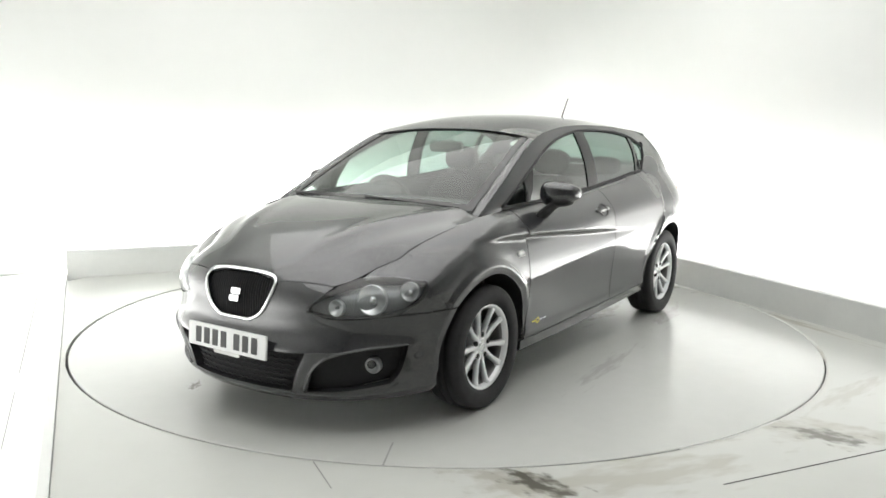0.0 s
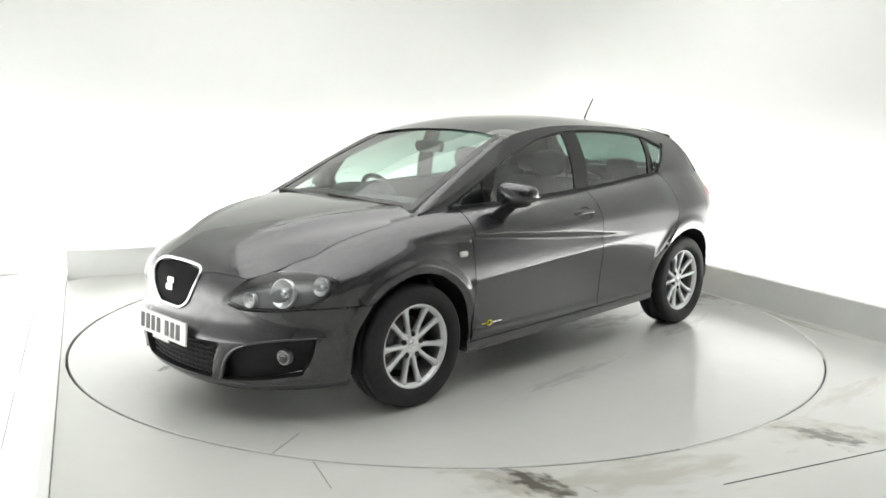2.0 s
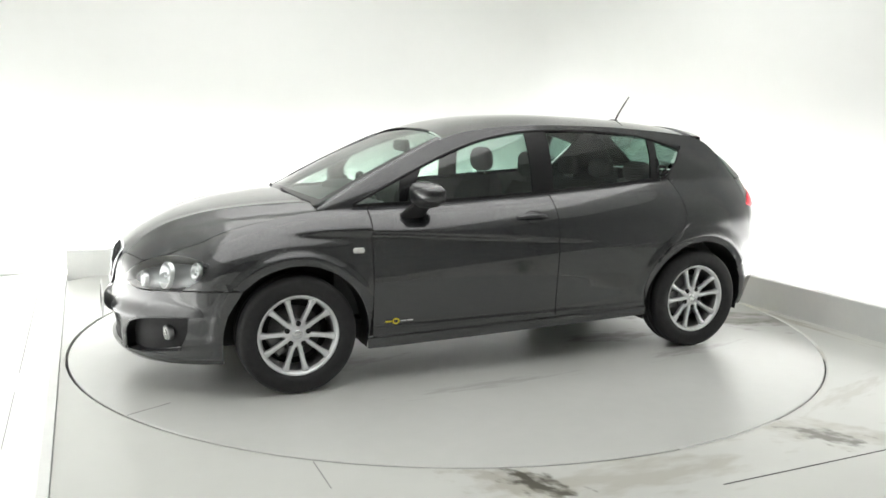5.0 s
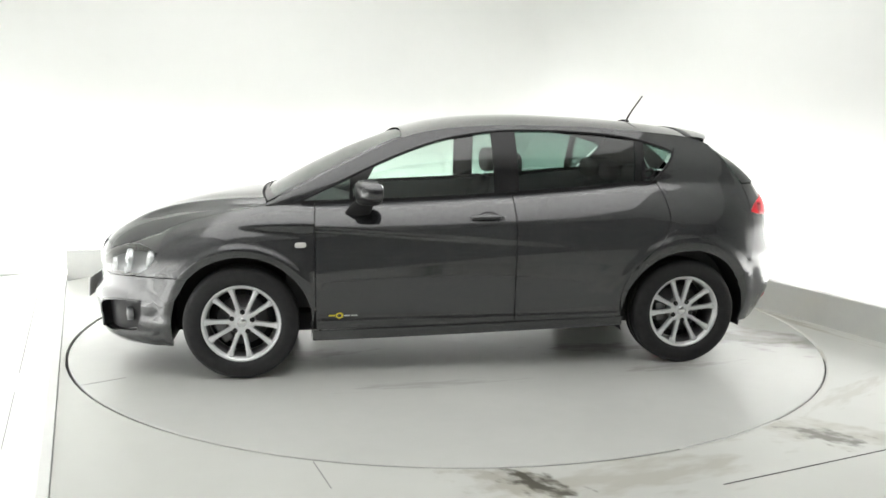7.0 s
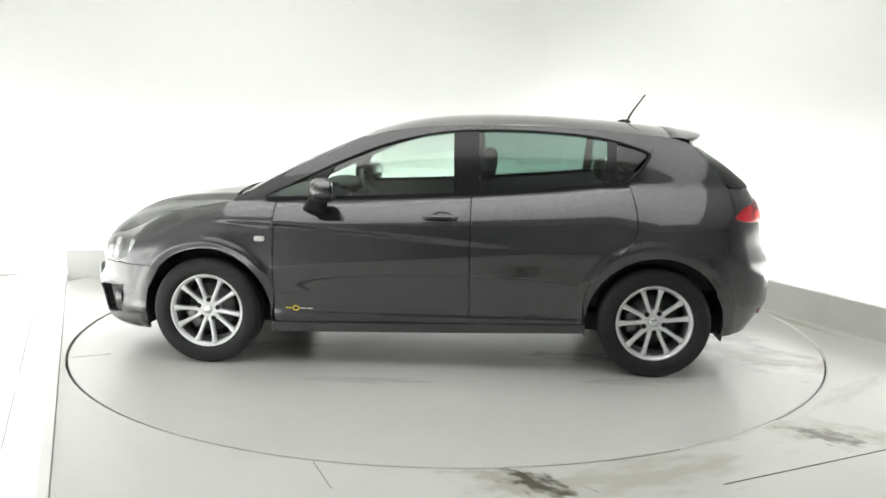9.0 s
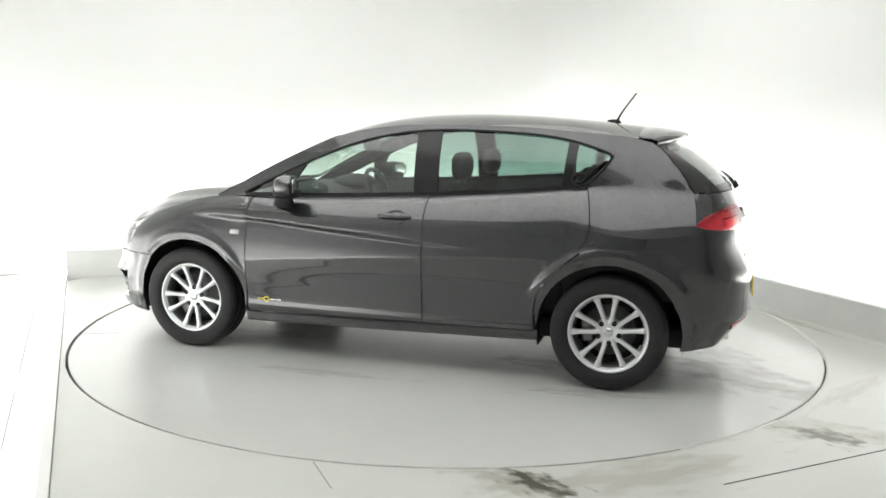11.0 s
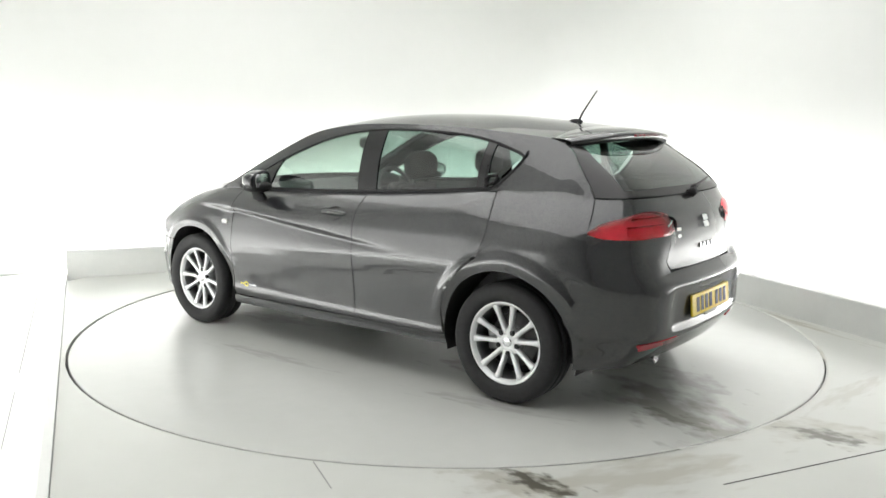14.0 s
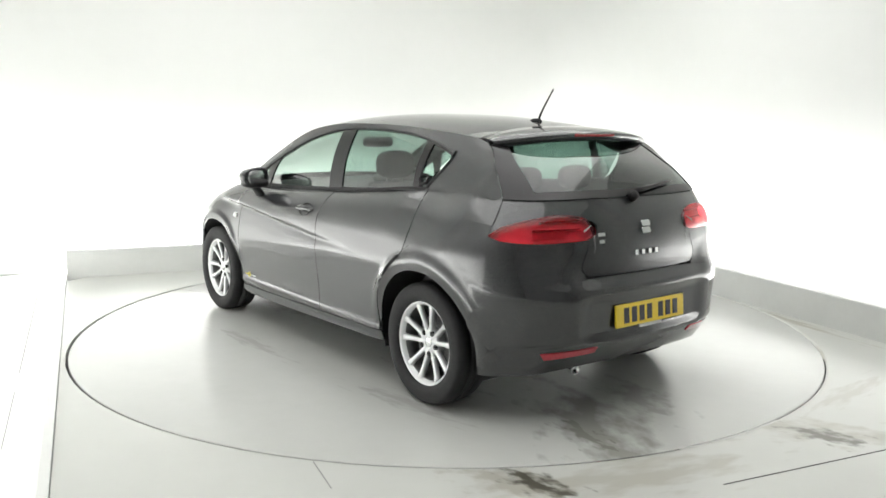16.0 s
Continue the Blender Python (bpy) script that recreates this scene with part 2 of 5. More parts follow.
def build_turntable():
    tt = new("turntable")
    tagged(tt, "round grey painted car turntable set flush in the floor", "turntable")
    bm = bmesh.new()
    lathe(bm, [(0.001, 0.0), (0.8, 0.0), (DISC_R - 0.006, 0.0), (DISC_R, -0.004), (DISC_R, -0.045)], 128, "z")
    part("plate", bm, DISC, tt, smooth=False)
    bm = bmesh.new()
    lathe(bm, [(DISC_R - 0.01, -0.05), (DISC_R + 0.0165, -0.05), (DISC_R + 0.0165, -0.030), (DISC_R + 0.001, -0.026)], 128, "z")
    part("rim_seal", bm, JOINT, tt, "dark rubber rim seal")
    for a, r0, r1 in ((27.6, 2.22, DISC_R - 0.004),):
        bm = bmesh.new()
        box(bm, (r0, -0.004, -0.003), (r1, 0.004, 0.0012))
        s = part("seam", bm, FAINT, tt, "dark joint", smooth=False)
        s.rotation_euler[2] = radians(a)
    return tt


build_studio()
turntable = build_turntable()

# ---- car materials ----
PAINT = mat("graphite_metallic_paint", (0.024, 0.025, 0.028), 0.40, metal=0.45, coat=1.0, spec=0.1, coat_ior=1.80, vary=0.06, scale=400.0, bump=0.004, bump_scale=7.0)
TRIM = mat("black_plastic", (0.014, 0.014, 0.015), 0.55, spec=0.25, vary=0.15, scale=60, bump=0.08, bump_scale=300)
GLOSS_BLACK = mat("black_window_frame", (0.012, 0.012, 0.013), 0.22, vary=0.1, scale=40)
RUBBER = mat("tyre_rubber", (0.018, 0.018, 0.019), 0.68, spec=0.35, vary=0.25, scale=30, bump=0.12, bump_scale=160)
ALLOY = mat("silver_alloy", (0.72, 0.73, 0.74), 0.32, metal=0.35, coat=0.5, vary=0.05, scale=40)
CHROME = mat("bright_chrome", (0.80, 0.81, 0.82), 0.12, metal=1.0, vary=0.03, scale=30)
# iron of the brakes; also darkens the rim barrel as painted shade
DARKMETAL = mat("brake_iron_barrel_shade", (0.22, 0.22, 0.22), 0.42, metal=0.8, vary=0.2, scale=30)
FABRIC = mat("dark_seat_cloth", (0.050, 0.051, 0.055), 0.85, vary=0.25, scale=40, bump=0.2, bump_scale=400)
DASH = mat("soft_dash_plastic", (0.060, 0.061, 0.063), 0.6, vary=0.12, scale=20, bump=0.1, bump_scale=250)
LINING = mat("grey_headlining", (0.30, 0.30, 0.29), 0.9, vary=0.08, scale=20)
PLATE_W = mat("white_plate", (0.66, 0.67, 0.66), 0.35, vary=0.03, scale=20)
PLATE_Y = mat("yellow_plate", (0.85, 0.62, 0.03), 0.35, vary=0.03, scale=20)
INK = mat("plate_black", (0.012, 0.012, 0.012), 0.5, vary=0.1, scale=20)
RED = mat("red_lens", (0.46, 0.030, 0.048), 0.12, coat=1.0, vary=0.22, scale=26)
TAIL_HOUSE = mat("tail_lamp_reflector", (0.72, 0.70, 0.70), 0.35, metal=0.2, vary=0.12, scale=40, bump=0.15, bump_scale=120)
RED_DARK = mat("red_lamp_chamber", (0.20, 0.010, 0.016), 0.2, coat=0.6, vary=0.2, scale=26)
AMBER = mat("indicator_lens", (0.62, 0.62, 0.60), 0.15, vary=0.05, scale=30)
YELLOW = mat("yellow_print", (0.70, 0.58, 0.02), 0.4, vary=0.05, scale=60)
REFLECT = mat("lamp_reflector", (0.80, 0.80, 0.81), 0.28, metal=1.0, vary=0.06, scale=60)
LAMP_HOUSE = mat("lamp_housing", (0.30, 0.305, 0.31), 0.35, metal=0.6, vary=0.15, scale=20)
SILVERED = mat("silvered_mirror", (0.70, 0.71, 0.72), 0.22, metal=1.0, vary=0.03, scale=30)
PAPER = mat("paper_disc", (0.72, 0.74, 0.70), 0.8, vary=0.1, scale=60)


def glass_mat(name, tint, gloss_rough=0.02, base=0.06):
    """Thin glass: clear tinted pane, with gloss that rises towards grazing view."""
    m = bpy.data.materials.new(name)
    m.use_nodes = True
    nt = m.node_tree
    nt.nodes.remove(nt.nodes["Principled BSDF"])
    out = nt.nodes["Material Output"]
    tr, gl = nt.nodes.new("ShaderNodeBsdfTransparent"), nt.nodes.new("ShaderNodeBsdfGlossy")
    mx, lw = nt.nodes.new("ShaderNodeMixShader"), nt.nodes.new("ShaderNodeLayerWeight")
    pw, ma = nt.nodes.new("ShaderNodeMath"), nt.nodes.new("ShaderNodeMath")
    lw.inputs["Blend"].default_value = 0.5
    pw.operation, ma.operation = "POWER", "MULTIPLY_ADD"
    pw.inputs[1].default_value = 3.4
    ma.inputs[1].default_value, ma.inputs[2].default_value = 0.88, base
    tr.inputs[0].default_value = (*tint, 1)
    gl.inputs["Roughness"].default_value = gloss_rough
    nt.links.new(lw.outputs["Facing"], pw.inputs[0])
    nt.links.new(pw.outputs[0], ma.inputs[0])
    nt.links.new(ma.outputs[0], mx.inputs[0])
    nt.links.new(tr.outputs[0], mx.inputs[1])
    nt.links.new(gl.outputs[0], mx.inputs[2])
    nt.links.new(mx.outputs[0], out.inputs[0])
    return m


GLASS = glass_mat("green_tint_glass", (0.60, 0.70, 0.645), 0.02, 0.14)
SCREEN_GLASS = glass_mat("windscreen_glass", (0.56, 0.67, 0.615), 0.02, 0.045)
GLASS_DARK = glass_mat("privacy_glass", (0.30, 0.41, 0.37), 0.02, 0.09)
RED_LENS = glass_mat("clear_red_lens", (0.96, 0.115, 0.17), 0.04, 0.05)
LENS = glass_mat("clear_lamp_lens", (0.84, 0.86, 0.86), 0.03, 0.06)


# ---- curves ----
def smooth_path(pts, per=16, lead=None, tail=None):
    """A dense Catmull-Rom line through points of any dimension."""
    q = np.array(pts, float)
    if len(q) < 3:
        k = np.linspace(0, 1, per + 1)[:, None]
        return q[0] + (q[-1] - q[0]) * k
    a = np.array(lead, float) if lead is not None else 2 * q[0] - q[1]
    b = np.array(tail, float) if tail is not None else 2 * q[-1] - q[-2]
    e = np.vstack([a, q, b])
    out = []
    for i in range(1, len(e) - 2):
        p0, p1, p2, p3 = e[i - 1:i + 3]
        for k in range(per):
            t = k / per
            out.append(0.5 * (2 * p1 + (p2 - p0) * t + (2 * p0 - 5 * p1 + 4 * p2 - p3) * t * t + (3 * p1 - p0 - 3 * p2 + p3) * t ** 3))
    out.append(e[-2])
    return np.array(out)


def line_fn(pts):
    """A smooth function through (x, value) pairs, x rising; flat slopes outside."""
    xs = np.array([p[0] for p in pts], float)
    ys = np.array([p[1] for p in pts], float)
    h, d = np.diff(xs), np.diff(ys) / np.diff(xs)
    m = np.zeros(len(xs))
    m[0], m[-1] = d[0], d[-1]
    for i in range(1, len(xs) - 1):
        m[i] = 0 if d[i - 1] * d[i] <= 0 else 3 * (h[i - 1] + h[i]) / ((2 * h[i] + h[i - 1]) / d[i - 1] + (h[i] + 2 * h[i - 1]) / d[i])

    def f(x):
        x = min(max(x, xs[0]), xs[-1])
        i = min(max(int(np.searchsorted(xs, x)) - 1, 0), len(h) - 1)
        t = (x - xs[i]) / h[i]
        return float((1 + 2 * t) * (1 - t) ** 2 * ys[i] + t * (1 - t) ** 2 * h[i] * m[i] + t * t * (3 - 2 * t) * ys[i + 1] + t * t * (t - 1) * h[i] * m[i + 1])
    return f


def step(a, b, x):
    t = min(max((x - a) / (b - a), 0.0), 1.0)
    return t * t * (3 - 2 * t)


# ---- the car's outer skin ----
OUTLINE = smooth_path([(2.205, 0), (2.192, 0.20), (2.135, 0.42), (2.03, 0.60), (1.87, 0.745), (1.68, 0.83), (1.29, 0.872), (0.9, 0.876),
                       (0.3, 0.882), (-0.4, 0.884), (-0.9, 0.882), (-1.29, 0.884), (-1.58, 0.864), (-1.785, 0.80), (-1.935, 0.67),
                       (-2.008, 0.49), (-2.042, 0.25), (-2.05, 0)], 24, lead=(2.192, -0.20), tail=(-2.042, -0.25))
SEG = np.hypot(*np.diff(OUTLINE, axis=0).T)
ARC = np.concatenate([[0], np.cumsum(SEG)])
S_END = float(ARC[-1])
TAN = np.gradient(OUTLINE, ARC, axis=0)


def sx(x):
    """The run along the outline at which it is x metres ahead of the middle."""
    return float(np.interp(-x, -OUTLINE[:, 0], ARC))


def fy(y):
    n = len(ARC) // 2
    return float(np.interp(y, OUTLINE[:n, 1], ARC[:n]))


def ry(y):
    n = len(ARC) * 3 // 4
    return float(np.interp(-y, -OUTLINE[n:, 1], ARC[n:]))


Z_TOP = line_fn([(-2.1, 1.06), (-1.75, 1.062), (-1.5, 1.075), (-1.1, 1.068), (-0.7, 1.035), (-0.16, 1.0), (0.46, 0.972), (0.9, 0.96), (1.15, 0.945),
                 (1.4, 0.905), (1.6, 0.86), (1.8, 0.80), (1.95, 0.752), (2.1, 0.722), (2.21, 0.725)])
Z_SHOULDER = line_fn([(-1.9, 0.82), (-1.2, 0.80), (0.0, 0.79), (0.9, 0.765), (1.3, 0.72), (1.6, 0.66), (1.9, 0.58)])
INSET = line_fn([(-2.0, 0.10), (-1.6, 0.155), (-1.1, 0.175), (-0.2, 0.165), (0.9, 0.165), (1.2, 0.175), (1.6, 0.20), (1.9, 0.21)])
LOW = line_fn([(0.14, -0.13), (0.18, -0.075), (0.215, -0.046), (0.255, -0.043), (0.295, -0.0300), (0.310, -0.0290), (0.334, -0.0320), (0.45, -0.0240), (0.58, -0.010), (0.70, 0.0), (0.80, 0.0)])
FRONT = line_fn([(0.14, -0.10), (0.175, -0.060), (0.20, -0.036), (0.25, -0.030), (0.35, -0.012), (0.40, 0.006), (0.412, 0.008), (0.425, 0.002), (0.49, -0.037), (0.53, -0.043),
                 (0.60, -0.046), (0.66, -0.056), (0.71, -0.085), (0.745, -0.135)])
REAR_CORNER = line_fn([(0.60, 0.0), (0.643, -0.003), (0.70, -0.034), (0.74, -0.052), (0.80, -0.070), (0.86, -0.079), (0.92, -0.090), (1.0, -0.123), (1.062, -0.163)])
REAR = line_fn([(0.18, -0.20), (0.25, -0.13), (0.32, -0.07), (0.385, -0.022), (0.40, -0.008), (0.52, -0.006), (0.61, 0.0), (0.643, -0.003), (0.655, -0.012), (0.70, -0.058),
                (0.73, -0.066), (0.82, -0.070), (0.92, -0.086), (1.0, -0.123), (1.062, -0.163)])
CREASE = line_fn([(-1.0, 0.690), (-0.6, 0.704), (-0.245, 0.728), (0.23, 0.766), (0.86, 0.812), (1.4, 0.828)])


def skin(s, z):
    """A point of the left half of the lower body."""
    s = min(max(s, 0.0), S_END)
    px, py = float(np.interp(s, ARC, OUTLINE[:, 0])), float(np.interp(s, ARC, OUTLINE[:, 1]))
    tx, ty = float(np.interp(s, ARC, TAN[:, 0])), float(np.interp(s, ARC, TAN[:, 1]))
    nl = math.hypot(tx, ty)
    nx, ny = ty / nl, -tx / nl
    side = LOW(z)
    zs, zt = Z_SHOULDER(px), Z_TOP(px)
    if z > zs:
        h = min((z - zs) / (zt - zs), 1.0)
        w = step(0.95, 1.35, -px)
        side -= INSET(px) * ((1 - w) * (0.62 * h * h + 0.38 * (1 - math.sqrt(max(0.0, 1 - 0.97 * h * h)))) + w * h ** 1.45)
    # slanting fold of the doors: hollow under the fold, fading out rearwards
    zc = CREASE(px)
    zb = 0.588 + 0.078 * (0.85 - px)
    amp = 0.185 * max(0.0, zc - zb) * (1 - step(1.0, 1.42, px))
    if amp > 0:
        if z >= zc:
            side -= amp * (1 - step(0.0, 0.030, z - zc))
        elif z > zb:
            side -= amp * (z - zb) / max(zc - zb, 0.01)
    # second fold across the rear door, running into the rear arch
    if z > 0.705:
        side -= 0.11 * min(z - 0.705, 0.10) * step(-0.2, 0.4, -px) * (1 - step(1.1, 1.4, -px))
    # flared lips of the wheel arches
    for cx, r0, r1 in ((1.289, 0.385, 0.465), (-1.289, 0.39, 0.495)):
        d = math.hypot(px - cx, z - 0.30)
        if d < r1:
            low = step(0.36, 0.60, z) if (px - cx) * cx < 0 else 1.0
            side += 0.016 * low * (1 - step(r1 - 0.045, r1, d)) - 0.007 * (1 - step(r0, r0 + 0.05, d))
    tail = REAR(z) if nx < 0 else 0.0
    if nx < 0 and z > 0.62:
        w = step(0.42, 0.56, py)
        tail = (1 - w) * tail + w * REAR_CORNER(z)
    if nx < 0 and 0.38 < z < 0.66:
        # shallow recess for the number plate
        tail -= 0.024 * (1 - step(0.40, 0.50, py)) * step(0.40, 0.425, z) * (1 - step(0.60, 0.645, z))
    off = ny * ny * side + nx * nx * (FRONT(z) if nx > 0 else tail)
    return Vector((px + nx * off, py + ny * off, z))


CORNER = skin(sx(-1.745), 1.0625)   # where quarter, tailgate and rear window meet
TAIL_S = np.linspace(sx(-1.745), S_END, 40)
TAIL_TOP = [skin(float(q), 1.0625) for q in TAIL_S]


def tail_top(y):
    """The upper edge of the tailgate at a distance y from the middle."""
    ys = [-q.y for q in TAIL_TOP]
    return Vector((float(np.interp(-abs(y), ys, [q.x for q in TAIL_TOP])), y, 1.0625))


RAIL = smooth_path([(1.16, 0.704, 0.955), (0.98, 0.690, 1.040), (0.72, 0.655, 1.172), (0.40, 0.605, 1.318), (0.15, 0.590, 1.376), (-0.2, 0.583, 1.402),
                    (-0.7, 0.576, 1.396), (-1.1, 0.578, 1.370), (-1.44, 0.577, 1.325), (CORNER.x * 0.5 - 0.735, CORNER.y * 0.5 + 0.300, 1.208), tuple(CORNER)], 16)


def rail(x):
    return Vector([float(np.interp(-x, -RAIL[:, 0], RAIL[:, k])) for k in range(3)])


def belt(x):
    """Top of the body side, found at a true x."""
    s = sx(x)
    for _ in range(3):
        s += skin(s, Z_TOP(x)).x - x
    q = skin(s, Z_TOP(x))
    return Vector((x, q.y, q.z))


BELT_X = np.linspace(CORNER.x, 1.16, 60)
BELT_Y = np.array([belt(x).y for x in BELT_X])
BELT_Z = np.array([belt(x).z for x in BELT_X])


def upper(x, z):
    """A point of the cabin's side between belt and roof rail."""
    b = Vector((x, float(np.interp(x, BELT_X, BELT_Y)), float(np.interp(x, BELT_X, BELT_Z))))
    r = rail(x)
    v = min(max((z - b.z) / max(r.z - b.z, 0.01), 0.0), 1.0)
    y = b.y + (r.y - b.y) * v + (0.030 - 0.018 * step(0.95, 1.4, -x)) * math.sin(math.pi * v) * min(1.0, (r.z - b.z) / 0.3)
    return Vector((x, y, b.z + (r.z - b.z) * v))


# ---- panels ----
def edge_pts(e, n, straight=False):
    """n + 1 even steps along an edge given by a few points."""
    d = np.array(e, float) if straight or len(e) == 2 else smooth_path(e, 10)
    c = np.concatenate([[0], np.cumsum(np.linalg.norm(np.diff(d, axis=0), axis=1))])
    return np.array([[np.interp(k / n * c[-1], c, d[:, j]) for j in range(d.shape[1])] for k in range(n + 1)])


def coons(bottom, top, left, right, nu, nv, straight=""):
    """A grid between four edges. bottom and top run along u, left and right along v."""
    b, t = edge_pts(bottom, nu, "b" in straight), edge_pts(top, nu, "t" in straight)
    l, r = edge_pts(left, nv, "l" in straight), edge_pts(right, nv, "r" in straight)
    g = []
    for j in range(nv + 1):
        v = j / nv
        row = []
        for i in range(nu + 1):
            u = i / nu
            row.append((1 - v) * b[i] + v * t[i] + (1 - u) * l[j] + u * r[j]
                       - ((1 - u) * (1 - v) * b[0] + u * (1 - v) * b[-1] + (1 - u) * v * t[0] + u * v * t[-1]))
        g.append(row)
    return g


def add_patch(bm, grid, surface, offset=0.0, bulge=0.0):
    """Lays a grid of surface coordinates on a surface, pushed outwards by offset."""
    pts = [[surface(*c) for c in row] for row in grid]
    nv, nu = len(pts), len(pts[0])
    if offset or bulge:
        moved = []
        for j in range(nv):
            row = []
            for i in range(nu):
                du = pts[j][min(i + 1, nu - 1)] - pts[j][max(i - 1, 0)]
                dv = pts[min(j + 1, nv - 1)][i] - pts[max(j - 1, 0)][i]
                n = du.cross(dv)
                n = n.normalized() if n.length > 1e-9 else Vector((0, 1, 0))
                if n.dot(pts[j][i] - Vector((max(-1.2, min(1.2, pts[j][i].x)), 0, 0.5))) < 0:
                    n = -n
                w = bulge * (4 * (i / (nu - 1)) * (1 - i / (nu - 1)) * 4 * (j / (nv - 1)) * (1 - j / (nv - 1))) ** 0.5
                row.append(pts[j][i] + n * (offset + w))
            moved.append(row)
        pts = moved
    ring_sheet(bm, pts)


def finish_skin(bm, rim=0.014, mirror="", inside=False, relax=0):
    """Welds, faces outwards, and turns the borders inwards so that panel gaps have depth. mirror: 'both' joins the other half, 'flip' gives it alone."""
    bmesh.ops.remove_doubles(bm, verts=bm.verts, dist=0.0015)
    if mirror:
        if mirror == "both":
            geom = bm.verts[:] + bm.edges[:] + bm.faces[:]
            made = bmesh.ops.duplicate(bm, geom=geom)["geom"]
            for v in made:
                if isinstance(v, bmesh.types.BMVert):
                    v.co.y = -v.co.y
            bmesh.ops.reverse_faces(bm, faces=[f for f in made if isinstance(f, bmesh.types.BMFace)])
        else:
            for v in bm.verts:
                v.co.y = -v.co.y
        bmesh.ops.remove_doubles(bm, verts=bm.verts, dist=0.0015)
    for _ in range(relax):
        bmesh.ops.smooth_vert(bm, verts=[v for v in bm.verts if not v.is_boundary], factor=0.5, use_axis_x=True, use_axis_y=True, use_axis_z=True)
    bmesh.ops.recalc_face_normals(bm, faces=bm.faces)
    bm.normal_update()
    tot = sum(f.normal.dot(f.calc_center_median() - Vector((max(-1.2, min(1.2, f.calc_center_median().x)), 0, 0.5))) * f.calc_area() for f in bm.faces)
    if (tot < 0) != inside:
        bmesh.ops.reverse_faces(bm, faces=bm.faces[:])
        bm.normal_update()
    if rim:
        inner = {}
        border = [(e, e.link_loops[0]) for e in bm.edges if len(e.link_faces) == 1]
        outer = {}
        quads = []
        for e, lp in border:
            a, b = lp.vert, lp.link_loop_next.vert
            quads.append((a, b))
        for a, b in quads:
            for v in (a, b):
                if v not in outer:
                    outer[v] = v.co.copy(), v.normal.copy()
        for v, (co, no) in outer.items():
            inner[v] = bm.verts.new(co - no * rim)
            outer[v] = bm.verts.new(co)
        for a, b in quads:
            bm.faces.new((outer[b], outer[a], inner[a], inner[b]))
    return bm


G = 0.0028   # half of a panel gap


def arch_arc(cx, r, a0, a1, n=9):
    """Points of a wheel arch, from angle a0 to a1 (0: forwards, 90: up), as (run, height)."""
    return [(sx(cx + r * math.cos(radians(a0 + (a1 - a0) * k / n))), 0.30 + r * math.sin(radians(a0 + (a1 - a0) * k / n))) for k in range(n + 1)]


def lower_patch(bm, bottom, top, left, right, nu, nv, offset=0.0, bulge=0.0, straight=""):
    add_patch(bm, coons(bottom, top, left, right, nu, nv, straight), skin, offset, bulge)


def upper_patch(bm, bottom, top, left, right, nu, nv, offset=0.0, straight=""):
    add_patch(bm, coons(bottom, top, left, right, nu, nv, straight), upper, offset)


def top_edge(x0, x1, n=8, dz=0.0):
    return [(sx(x0 + (x1 - x0) * k / n), Z_TOP(x0 + (x1 - x0) * k / n) + dz) for k in range(n + 1)]


def both_sides(name, make, material, parent, label="", rim=0.014, relax=0):
    """The same panel on the left and on the right."""
    obs = []
    for m in ("", "flip"):
        bm = bmesh.new()
        make(bm)
        finish_skin(bm, rim, m, relax=relax)
        obs.append(part(name, bm, material, parent, label))
    return obs


# runs and heights that neighbouring panels share
DOOR_F, DOOR_B, RB, RF = 0.885, -0.245, 0.385, 0.39


def sill_z(x):
    return 0.262 + (0.88 - x) * 0.022


def arch_at(cx, r, z, sign):
    return cx + sign * math.sqrt(max(r * r - (z - 0.30) ** 2, 0))


HL_BOTTOM = [(fy(0.405), 0.580), (fy(0.50), 0.562), (fy(0.62), 0.560), (sx(1.86), 0.575), (sx(1.775), 0.628), (sx(1.735), 0.695)]
HL_TOP = [(fy(0.415), 0.605), (fy(0.465), 0.648), (fy(0.545), 0.694), (fy(0.64), 0.724), (sx(1.88), 0.728), (sx(1.735), 0.708)]
GRILLE_SIDE = [(fy(0.105), 0.522), (fy(0.172), 0.562), (fy(0.220), 0.642), (fy(0.232), 0.702)]
FOG_IN, FOG_OUT = [(fy(0.392), 0.215), (fy(0.435), 0.322), (fy(0.515), 0.392)], [(sx(1.895), 0.252), (sx(1.855), 0.33), (sx(1.835), 0.432)]
LG_SIDE = [(fy(0.335), 0.215), (fy(0.36), 0.30), (fy(0.415), 0.405)]
BUMP_Z = 0.565


